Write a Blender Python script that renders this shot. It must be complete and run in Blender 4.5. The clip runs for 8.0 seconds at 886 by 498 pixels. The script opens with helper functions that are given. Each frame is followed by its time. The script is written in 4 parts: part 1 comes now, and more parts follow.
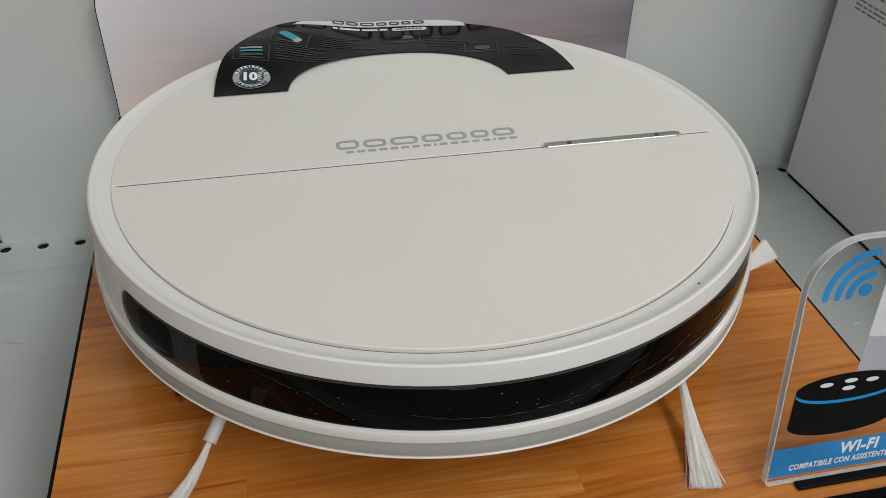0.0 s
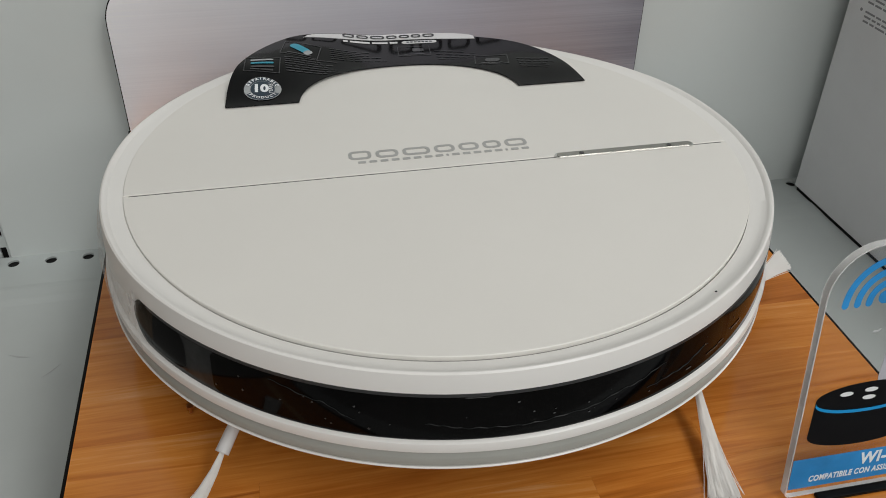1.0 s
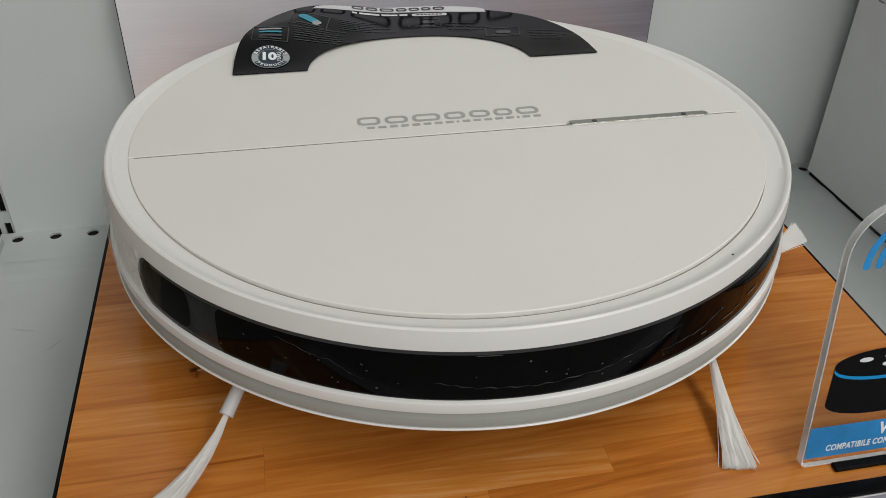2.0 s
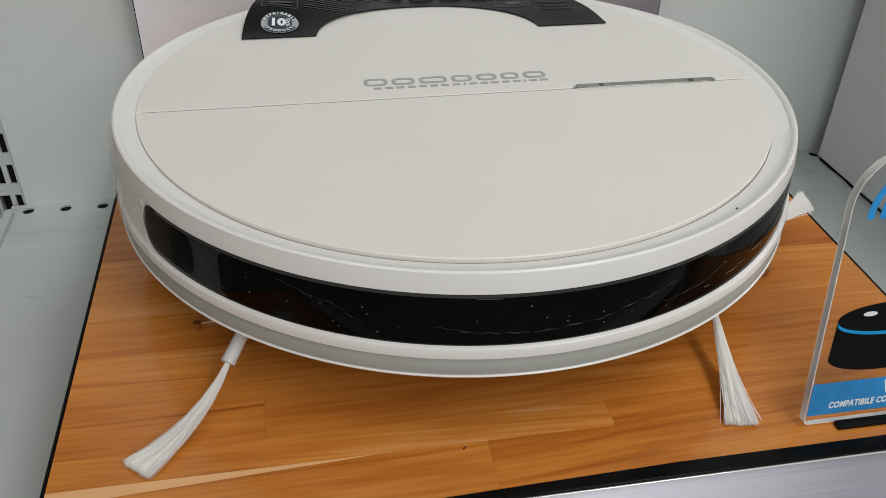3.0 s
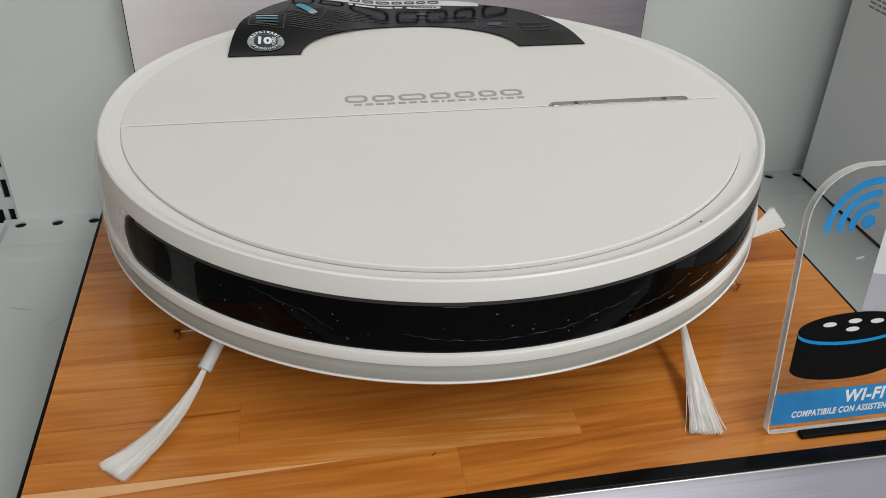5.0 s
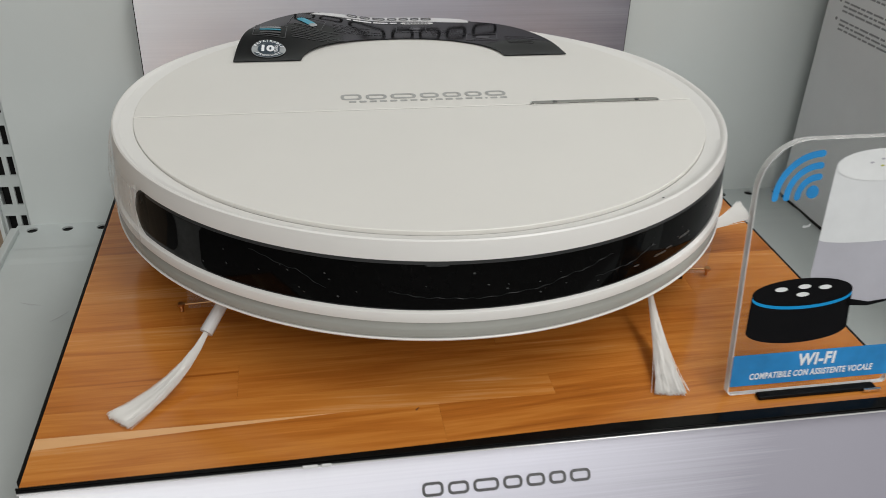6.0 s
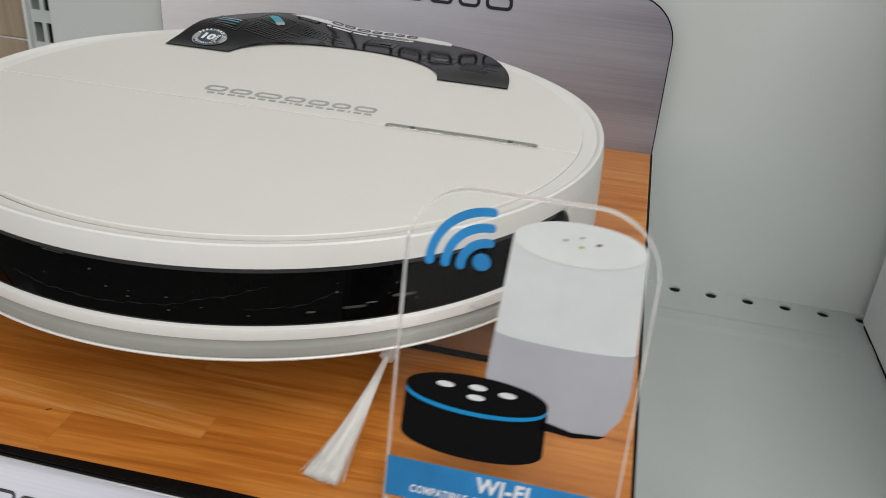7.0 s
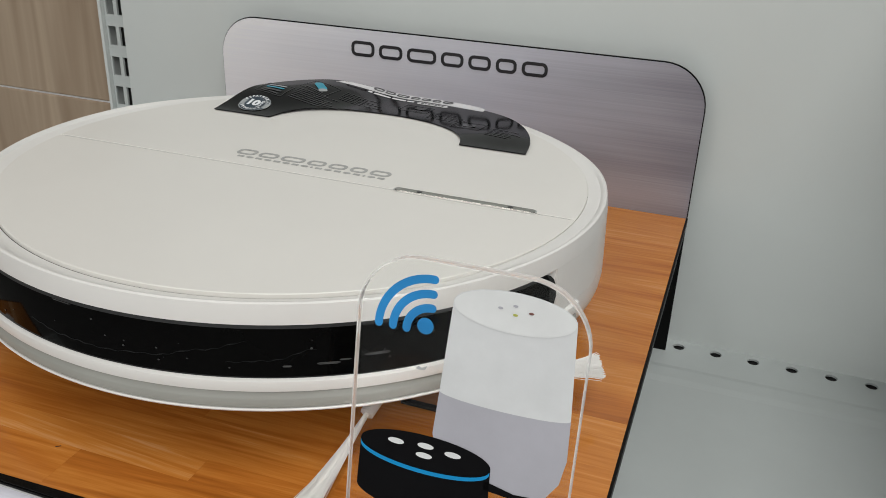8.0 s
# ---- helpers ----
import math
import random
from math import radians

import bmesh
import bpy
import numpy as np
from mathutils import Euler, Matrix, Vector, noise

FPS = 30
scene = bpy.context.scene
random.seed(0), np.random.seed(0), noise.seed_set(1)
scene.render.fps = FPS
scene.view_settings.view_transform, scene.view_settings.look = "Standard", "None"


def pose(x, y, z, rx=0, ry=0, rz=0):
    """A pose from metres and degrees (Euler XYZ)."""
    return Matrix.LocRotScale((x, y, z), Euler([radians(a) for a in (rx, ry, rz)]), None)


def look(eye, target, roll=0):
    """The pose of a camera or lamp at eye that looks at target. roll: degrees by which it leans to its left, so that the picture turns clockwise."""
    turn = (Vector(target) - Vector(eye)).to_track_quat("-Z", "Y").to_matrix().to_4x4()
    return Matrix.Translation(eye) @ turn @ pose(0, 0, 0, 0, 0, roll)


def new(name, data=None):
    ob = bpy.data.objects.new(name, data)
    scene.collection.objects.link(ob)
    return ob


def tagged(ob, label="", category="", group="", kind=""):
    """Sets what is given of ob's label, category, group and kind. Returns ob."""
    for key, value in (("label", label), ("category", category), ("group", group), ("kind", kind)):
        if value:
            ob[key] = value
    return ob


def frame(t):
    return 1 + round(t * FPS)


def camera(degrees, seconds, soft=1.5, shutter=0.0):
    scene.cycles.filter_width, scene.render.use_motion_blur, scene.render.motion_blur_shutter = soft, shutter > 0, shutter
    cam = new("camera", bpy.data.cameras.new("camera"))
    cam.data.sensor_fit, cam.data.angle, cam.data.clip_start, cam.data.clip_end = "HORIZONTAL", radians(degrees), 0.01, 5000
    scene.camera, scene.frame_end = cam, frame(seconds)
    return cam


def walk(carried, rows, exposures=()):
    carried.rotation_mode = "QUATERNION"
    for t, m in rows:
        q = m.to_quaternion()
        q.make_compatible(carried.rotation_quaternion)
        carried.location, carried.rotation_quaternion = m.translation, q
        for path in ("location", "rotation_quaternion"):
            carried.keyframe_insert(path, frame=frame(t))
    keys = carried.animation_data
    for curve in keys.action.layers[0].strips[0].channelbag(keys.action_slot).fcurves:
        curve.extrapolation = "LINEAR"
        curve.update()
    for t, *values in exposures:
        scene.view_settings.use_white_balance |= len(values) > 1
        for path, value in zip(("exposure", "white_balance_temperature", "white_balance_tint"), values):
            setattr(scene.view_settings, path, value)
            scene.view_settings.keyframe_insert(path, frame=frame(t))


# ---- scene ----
cam = camera(54.5, 8.0, soft=0.5, shutter=0.4)
PATH = [
    (0, (0.103, -0.174, 0.285), (0.448, 1.384, -0.92), 1.2),
    (0.5, (0.101, -0.173, 0.284), (0.441, 1.401, -0.902), 1.0),
    (1, (0.098, -0.174, 0.28), (0.443, 1.412, -0.888), 1.0),
    (1.2, (0.0954, -0.1751, 0.2764), (0.4405, 1.4107, -0.8924), 1.05),
    (2.3, (0.0962, -0.177, 0.2578), (0.4246, 1.4146, -0.908), 1.41),
    (2.5, (0.098, -0.171, 0.254), (0.429, 1.421, -0.91), 1.7),
    (3, (0.097, -0.19, 0.246), (0.405, 1.412, -0.91), 1.5),
    (3.5, (0.104, -0.189, 0.244), (0.408, 1.419, -0.906), 1.8),
    (4, (0.105, -0.192, 0.245), (0.414, 1.421, -0.896), 1.8),
    (4.5, (0.107, -0.197, 0.248), (0.413, 1.426, -0.882), 1.7),
    (4.7, (0.1078, -0.1994, 0.2498), (0.4134, 1.4279, -0.8721), 1.67),
    (5.8, (0.1009, -0.2275, 0.2381), (0.4286, 1.4388, -0.8183), 2.22),
    (6, (0.107, -0.244, 0.238), (0.421, 1.446, -0.785), 2.0),
    (6.2, (0.118, -0.253, 0.233), (0.419, 1.454, -0.765), 2.6),
    (6.5, (0.1915, -0.2327, 0.2152), (0.3045, 1.5304, -0.7187), 2.72),
    (6.6, (0.226, -0.2233, 0.2118), (0.2324, 1.5552, -0.7031), 3.28),
    (6.8, (0.289, -0.201, 0.206), (0.104, 1.561, -0.72), 4.5),
    (7, (0.335, -0.192, 0.211), (-0.011, 1.539, -0.729), 4.2),
    (7.2, (0.3615, -0.1889, 0.2155), (-0.0737, 1.5316, -0.7068), 3.76),
    (7.5, (0.377, -0.189, 0.218), (-0.127, 1.533, -0.666), 3.3),
    (7.8, (0.3791, -0.1906, 0.2232), (-0.1818, 1.5284, -0.6315), 2.59),
    (8, (0.383, -0.19, 0.224), (-0.211, 1.523, -0.62), 2.2),
]
walk(cam, [(t, look(eye, target, roll)) for t, eye, target, roll in PATH],
     exposures=[(0.0, 0.0), (1.2, 0.01), (2.5, 0.01), (3.0, 0.12), (4.0, 0.16), (8.0, 0.17)])

# ---- light ----
world = bpy.data.worlds.new("shop_air")
world.use_nodes = True
world.node_tree.nodes["Background"].inputs[0].default_value = (0.9, 0.95, 1.0, 1)
world.node_tree.nodes["Background"].inputs[1].default_value = 0.05
scene.world = world
scene.view_settings.exposure = 0.0


def tube_lamp(x, y, z, wide, deep, watts, tint=(1.0, 0.99, 0.975)):
    data = bpy.data.lights.new("ceiling_or_fill_lamp", "AREA")
    data.shape, data.size, data.size_y, data.energy, data.color = "RECTANGLE", wide, deep, watts, tint
    lamp = new("ceiling_or_fill_lamp", data)
    lamp.matrix_world = pose(x, y, z)
    return lamp


tube_lamp(0.78, -0.75, 1.55, 0.36, 2.0, 15.8)
# Unseen fill lamps, added to lift the robot's side, the wall and lower front.
tube_lamp(-0.40, -0.60, 1.62, 0.32, 2.0, 2.8)
tube_lamp(1.50, -2.30, 1.70, 1.9, 0.30, 28)
tube_lamp(-0.70, -3.10, 1.70, 2.6, 0.35, 38)

# ---- materials ----


def nodes_of(name):
    mat = bpy.data.materials.new(name)
    mat.use_nodes = True
    t = mat.node_tree
    return mat, t, t.nodes["Principled BSDF"]


def link(t, a, b):
    t.links.new(a, b)


def add(t, kind, **values):
    n = t.nodes.new(kind)
    for k, v in values.items():
        n.inputs[k.replace("_", " ")].default_value = v
    return n


def ramp(t, fac, stops):
    r = t.nodes.new("ShaderNodeValToRGB")
    while len(r.color_ramp.elements) < len(stops):
        r.color_ramp.elements.new(0.5)
    for e, (p, c) in zip(r.color_ramp.elements, stops):
        e.position, e.color = p, (*c, 1)
    link(t, fac, r.inputs[0])
    return r


def mapped(t, scale, space="Object"):
    c = t.nodes.new("ShaderNodeTexCoord")
    m = t.nodes.new("ShaderNodeMapping")
    m.inputs["Scale"].default_value = scale
    link(t, c.outputs[space], m.inputs["Vector"])
    return m


def plain(name, colour, rough=0.5, metal=0.0, vary=0.06, size=40.0, bump=0.05, grain=900.0, coat=0.0, spec=0.5):
    """Painted or moulded stuff: a base colour with faint stains at one scale and fine grain at another."""
    mat, t, p = nodes_of(name)
    m = mapped(t, (1, 1, 1))
    n = add(t, "ShaderNodeTexNoise", Scale=size, Detail=5.0, Roughness=0.6)
    link(t, m.outputs[0], n.inputs["Vector"])
    lo = tuple(max(0, c * (1 - vary)) for c in colour)
    hi = tuple(min(1, c * (1 + vary)) for c in colour)
    r = ramp(t, n.outputs["Fac"], [(0.3, lo), (0.7, hi)])
    link(t, r.outputs[0], p.inputs["Base Color"])
    g = add(t, "ShaderNodeTexNoise", Scale=grain, Detail=2.0)
    link(t, m.outputs[0], g.inputs["Vector"])
    b = add(t, "ShaderNodeBump", Strength=bump, Distance=0.0005)
    link(t, g.outputs["Fac"], b.inputs["Height"])
    link(t, b.outputs[0], p.inputs["Normal"])
    mr = t.nodes.new("ShaderNodeMapRange")
    mr.inputs[3].default_value, mr.inputs[4].default_value = max(0.02, rough - 0.05), min(1, rough + 0.06)
    link(t, n.outputs["Fac"], mr.inputs[0])
    link(t, mr.outputs[0], p.inputs["Roughness"])
    p.inputs["Metallic"].default_value = metal
    p.inputs["Coat Weight"].default_value = coat
    p.inputs["Specular IOR Level"].default_value = spec
    return mat


def wood_print(name="printed_butcher_block", shift=0.0, streaks=0.17):
    """Glossy printed butcher block: soft grain along x with a few darker veins, each stave with a tone and slant of its own."""
    mat, t, p = nodes_of(name)
    info = t.nodes.new("ShaderNodeObjectInfo")
    geo = t.nodes.new("ShaderNodeNewGeometry")
    off = t.nodes.new("ShaderNodeVectorMath")
    off.operation = "MULTIPLY_ADD"
    link(t, info.outputs["Random"], off.inputs[0])
    off.inputs[1].default_value = (3.1, 7.7, 1.3)
    link(t, geo.outputs["Position"], off.inputs[2])
    slant = t.nodes.new("ShaderNodeMapRange")
    slant.inputs[3].default_value, slant.inputs[4].default_value = -0.07, 0.07
    link(t, info.outputs["Random"], slant.inputs[0])
    turn = t.nodes.new("ShaderNodeVectorRotate")
    turn.rotation_type = "Z_AXIS"
    link(t, off.outputs[0], turn.inputs["Vector"])
    link(t, slant.outputs[0], turn.inputs["Angle"])

    def grain(scale, **values):
        m = t.nodes.new("ShaderNodeMapping")
        m.inputs["Scale"].default_value = scale
        link(t, turn.outputs[0], m.inputs["Vector"])
        n = add(t, "ShaderNodeTexNoise", **values)
        link(t, m.outputs[0], n.inputs["Vector"])
        return n

    broad = grain((4.0, 24.0, 1.0), Scale=1.0, Detail=3.0, Roughness=0.5, Distortion=0.8)
    hair = grain((24.0, 480.0, 1.0), Scale=1.0, Detail=4.0, Roughness=0.6, Distortion=0.2)
    veins = grain((5.5, 120.0, 1.0), Scale=1.0, Detail=3.0, Roughness=0.55, Distortion=0.9)
    mix = t.nodes.new("ShaderNodeMix")
    mix.inputs[0].default_value = 0.44
    link(t, broad.outputs["Fac"], mix.inputs[2])
    link(t, hair.outputs["Fac"], mix.inputs[3])
    tone = t.nodes.new("ShaderNodeMath")
    tone.operation = "MULTIPLY_ADD"
    tone.inputs[1].default_value, tone.inputs[2].default_value = 0.05, shift - 0.01
    link(t, info.outputs["Random"], tone.inputs[0])
    summed = t.nodes.new("ShaderNodeMath")
    summed.operation = "ADD"
    link(t, mix.outputs[0], summed.inputs[0])
    link(t, tone.outputs[0], summed.inputs[1])
    vein = t.nodes.new("ShaderNodeMapRange")
    vein.inputs[1].default_value, vein.inputs[2].default_value = 0.54, 0.72
    vein.inputs[3].default_value, vein.inputs[4].default_value = 0.0, -streaks
    link(t, veins.outputs["Fac"], vein.inputs[0])
    full = t.nodes.new("ShaderNodeMath")
    full.operation = "ADD"
    link(t, summed.outputs[0], full.inputs[0])
    link(t, vein.outputs[0], full.inputs[1])
    r = ramp(t, full.outputs[0], [(0.20, (0.31, 0.088, 0.012)), (0.42, (0.50, 0.164, 0.025)),
                                  (0.56, (0.61, 0.232, 0.042)), (0.80, (0.78, 0.44, 0.20))])
    link(t, r.outputs[0], p.inputs["Base Color"])
    p.inputs["Roughness"].default_value = 0.16
    p.inputs["Specular IOR Level"].default_value = 0.5
    b = add(t, "ShaderNodeBump", Strength=0.03, Distance=0.0003)
    link(t, broad.outputs["Fac"], b.inputs["Height"])
    link(t, b.outputs[0], p.inputs["Normal"])
    return mat


def brushed_print(name, metal, rough, pale, sheen_fade=0.0):
    """Brushed-metal print: streaks along x, lilac-grey, with a sheen painted in, darker towards +x."""
    mat, t, p = nodes_of(name)
    m = mapped(t, (6.0, 900.0, 900.0))
    n = add(t, "ShaderNodeTexNoise", Scale=1.0, Detail=4.0, Roughness=0.7)
    link(t, m.outputs[0], n.inputs["Vector"])
    m2 = mapped(t, (2.0, 14.0, 14.0))
    n2 = add(t, "ShaderNodeTexNoise", Scale=1.0, Detail=3.0)
    link(t, m2.outputs[0], n2.inputs["Vector"])
    mix = t.nodes.new("ShaderNodeMix")
    mix.inputs[0].default_value = 0.82
    link(t, n.outputs["Fac"], mix.inputs[2])
    link(t, n2.outputs["Fac"], mix.inputs[3])
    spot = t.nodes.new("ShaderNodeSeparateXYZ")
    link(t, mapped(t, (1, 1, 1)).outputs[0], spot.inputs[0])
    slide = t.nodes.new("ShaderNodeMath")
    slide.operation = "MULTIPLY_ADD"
    slide.inputs[1].default_value = -sheen_fade
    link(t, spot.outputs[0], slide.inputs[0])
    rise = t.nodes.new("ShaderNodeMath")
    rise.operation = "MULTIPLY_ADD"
    rise.inputs[1].default_value = sheen_fade
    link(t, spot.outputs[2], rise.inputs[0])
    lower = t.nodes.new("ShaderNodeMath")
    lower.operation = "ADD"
    lower.inputs[1].default_value = -0.165 * sheen_fade
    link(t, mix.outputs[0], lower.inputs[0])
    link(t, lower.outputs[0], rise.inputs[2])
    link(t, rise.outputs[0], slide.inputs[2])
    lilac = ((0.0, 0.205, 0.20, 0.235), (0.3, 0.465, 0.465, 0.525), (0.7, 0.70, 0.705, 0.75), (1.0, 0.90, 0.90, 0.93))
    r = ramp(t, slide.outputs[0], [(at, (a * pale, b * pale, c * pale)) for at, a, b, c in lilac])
    link(t, r.outputs[0], p.inputs["Base Color"])
    p.inputs["Metallic"].default_value = metal
    p.inputs["Roughness"].default_value = rough
    b = add(t, "ShaderNodeBump", Strength=0.04, Distance=0.0003)
    link(t, n.outputs["Fac"], b.inputs["Height"])
    link(t, b.outputs[0], p.inputs["Normal"])
    return mat


def clear(name, tint=(1, 1, 1), rough=0.02, ior=1.49):
    mat, t, p = nodes_of(name)
    p.inputs["Base Color"].default_value = (*tint, 1)
    p.inputs["Transmission Weight"].default_value = 1.0
    p.inputs["Roughness"].default_value = rough
    p.inputs["IOR"].default_value = ior
    p.inputs["Specular IOR Level"].default_value = 0.35
    return mat


def film_mat(name, low, high):
    """Thin wrapping film: mostly see-through, with a faint gloss and milky creases."""
    mat, t, p = nodes_of(name)
    m = mapped(t, (60, 60, 25))
    n = add(t, "ShaderNodeTexNoise", Scale=1.5, Detail=4.0, Distortion=1.2)
    link(t, m.outputs[0], n.inputs["Vector"])
    r = ramp(t, n.outputs["Fac"], [(0.42, (low, low, low)), (0.72, (high, high, high))])
    link(t, r.outputs[0], p.inputs["Alpha"])
    p.inputs["Base Color"].default_value = (0.85, 0.85, 0.85, 1)
    p.inputs["Roughness"].default_value = 0.15
    b = add(t, "ShaderNodeBump", Strength=0.5, Distance=0.001)
    link(t, n.outputs["Fac"], b.inputs["Height"])
    link(t, b.outputs[0], p.inputs["Normal"])
    return mat


def wood_decor():
    """Pale beige oak decor with upright grain."""
    mat, t, p = nodes_of("beige_oak_decor")
    m = mapped(t, (40.0, 40.0, 3.0))
    n = add(t, "ShaderNodeTexNoise", Scale=1.0, Detail=5.0, Distortion=0.8)
    link(t, m.outputs[0], n.inputs["Vector"])
    r = ramp(t, n.outputs["Fac"], [(0.3, (0.30, 0.22, 0.15)), (0.7, (0.47, 0.37, 0.27))])
    link(t, r.outputs[0], p.inputs["Base Color"])
    p.inputs["Roughness"].default_value = 0.5
    return mat


WHITE = plain("white_plastic", (0.80, 0.785, 0.74), 0.42, vary=0.015, size=12, bump=0.05, grain=2500)
WHITE_RIM = plain("white_rim_plastic", (0.82, 0.81, 0.78), 0.3, vary=0.015, size=14, bump=0.02, grain=2500)
GREY_SKIRT = plain("grey_bumper_rubber", (0.36, 0.365, 0.335), 0.5, vary=0.03)
DARK_BASE = plain("grey_underside_plastic", (0.25, 0.25, 0.25), 0.6)
PAD_BLACK = plain("deep_black_pad", (0.002, 0.002, 0.002), 0.05, vary=0.1, bump=0.09, grain=60, spec=0.07)
BLACK_GLOSS = plain("smoked_black_window", (0.026, 0.028, 0.028), 0.08, vary=0.4, size=90, bump=0.10, grain=55, spec=0.13)
FILM = film_mat("clear_wrapping_film", 0.10, 0.42)
FILM_SPOT_GLINT = plain("milky_spot_and_glint", (0.06, 0.063, 0.063), 0.25, vary=0.4, size=300)
REFLECTION_LINE = plain("reflection_line", (0.010, 0.011, 0.011), 0.35, spec=0.2)
BEZEL = plain("dark_grey_bezel", (0.028, 0.029, 0.030), 0.3)
CHROME = plain("chrome", (0.75, 0.75, 0.74), 0.1, metal=1.0, bump=0.0)
SLOT_GREY = plain("dark_chrome_trim", (0.42, 0.41, 0.38), 0.22, metal=1.0, bump=0.0)
MARK_GREY = plain("silver_grey_ink", (0.46, 0.46, 0.45), 0.35, metal=0.3)
LID_GAP_SHADE = plain("lid_gap_shade", (0.13, 0.128, 0.12), 0.7)
SEAM_SHADE = plain("seam_shade", (0.05, 0.049, 0.046), 0.8)
CARD_BLACK = plain("glossy_black_card", (0.003, 0.003, 0.0035), 0.08, vary=0.1, size=60, bump=0.0, spec=0.12)
CARD_WHITE = plain("glossy_white_print", (0.78, 0.78, 0.78), 0.2)
PRINT_GREY = plain("grey_print", (0.05, 0.05, 0.053), 0.1)
PRINT_DARKGREY = plain("dark_grey_print", (0.022, 0.022, 0.024), 0.1)
PRINT_TEAL = plain("teal_print", (0.02, 0.30, 0.42), 0.3)
SILVER_PRINT = plain("silver_print", (0.45, 0.47, 0.48), 0.25, metal=0.4)
NAVY_PRINT = plain("navy_print", (0.012, 0.03, 0.05), 0.3)
WOOD = wood_print()
WOOD_PALE = wood_print("printed_pale_stave", 0.27, 0.05)
WOOD_VEINED = wood_print("printed_veined_stave", -0.05, 0.46)
# Both sheets carry a painted sheen, pale at one end and dark at the other.
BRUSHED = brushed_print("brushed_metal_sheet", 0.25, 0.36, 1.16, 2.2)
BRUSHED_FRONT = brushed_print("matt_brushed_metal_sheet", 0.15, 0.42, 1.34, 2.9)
BLACK_EDGE = plain("black_board_edge", (0.003, 0.003, 0.003), 0.45, spec=0.12)
INK = plain("black_ink", (0.014, 0.013, 0.016), 0.3)
EDGE_GLOSS = plain("glossy_black_edge", (0.003, 0.003, 0.003), 0.2, bump=0.0, spec=0.12)
PANEL_TRIM = plain("pale_edge_strip", (0.75, 0.75, 0.75), 0.2, metal=0.3)
BRISTLE = plain("white_nylon", (0.85, 0.84, 0.81), 0.35, vary=0.04)
SLEEVE = plain("pale_grey_rubber", (0.60, 0.61, 0.61), 0.45)
ACRYLIC_EDGE = plain("lit_acrylic_edge", (0.95, 0.955, 0.94), 0.22, vary=0.04, size=60)
ACRYLIC_EDGE.node_tree.nodes["Principled BSDF"].inputs["Alpha"].default_value = 0.40
ACRYLIC = clear("clear_acrylic", (0.99, 0.995, 0.99), ior=1.3)
ACRYLIC_FOOT = film_mat("clear_acrylic_block", 0.05, 0.12)
BRASS = plain("brass_screw", (0.62, 0.36, 0.16), 0.3, metal=1.0)
BLUE_PRINT = plain("sky_blue_print", (0.022, 0.26, 0.62), 0.3, vary=0.32, size=22)
BLUE_RING = plain("bright_blue_print", (0.0, 0.29, 0.65), 0.3)
ICON_WHITE = plain("pale_white_print", (0.74, 0.76, 0.77), 0.3)
ICON_TOP = plain("white_print", (0.82, 0.84, 0.84), 0.3)
ICON_GREY = plain("lilac_grey_print", (0.47, 0.47, 0.52), 0.3)
DOT_RED = plain("dull_red_print", (0.22, 0.10, 0.09), 0.3)
DOT_GREEN = plain("yellow_green_print", (0.50, 0.52, 0.12), 0.3)
ICON_BLACK = plain("black_print", (0.004, 0.004, 0.005), 0.5, spec=0.1)
TEXT_WHITE = plain("white_lettering", (0.86, 0.88, 0.9), 0.35)
STEEL = plain("grey_painted_steel", (0.53, 0.57, 0.56), 0.4, vary=0.04, size=9, bump=0.06, grain=1400)
STEEL_WALL = plain("pale_grey_painted_steel_sheet", (0.66, 0.70, 0.685), 0.42, vary=0.03, size=5, bump=0.06, grain=1400)
SCUFF = plain("grey_scuff", (0.48, 0.50, 0.50), 0.6)
# Near-black that paints the shade inside the holes and slots.
HOLE_SHADE = plain("painted_hole_shade", (0.006, 0.006, 0.006), 0.8)
CARTON = plain("pale_grey_carton", (0.76, 0.76, 0.77), 0.5, vary=0.03, size=20, bump=0.06, grain=700)
CARTON_INK = plain("grey_carton_ink", (0.24, 0.24, 0.25), 0.5)
OAK = wood_decor()
ROOM = plain("white_room_paint", (0.58, 0.58, 0.57), 0.8, vary=0.04, size=3)
FLOOR = plain("pale_grey_shop_floor", (0.34, 0.34, 0.33), 0.35, vary=0.1, size=3)

# ---- building helpers ----


def part(name, bm, mat, parent=None, label=""):
    """One mesh object from a bmesh given in world metres, under a thing or a part."""
    base = Vector((0, 0, 0))
    p = parent
    while p is not None:
        base += p.location
        p = p.parent
    bmesh.ops.translate(bm, verts=bm.verts, vec=-base)
    bmesh.ops.recalc_face_normals(bm, faces=bm.faces)
    me = bpy.data.meshes.new(name)
    bm.to_mesh(me)
    bm.free()
    me.materials.append(mat)
    ob = new(name, me)
    if parent is not None:
        ob.parent = parent
    if label:
        ob["label"] = label
    return ob


def thing(name, x, y, z, label, category, group="", kind=""):
    ob = new(name)
    ob.empty_display_size = 0.02
    ob.location = (x, y, z)
    return tagged(ob, label, category, group, kind)


def smooth(ob, angle=35):
    for f in ob.data.polygons:
        f.use_smooth = True
    bm = bmesh.new()
    bm.from_mesh(ob.data)
    for e in bm.edges:
        if len(e.link_faces) == 2 and e.calc_face_angle(0) > radians(angle):
            e.smooth = False
    bm.to_mesh(ob.data)
    bm.free()
    return ob


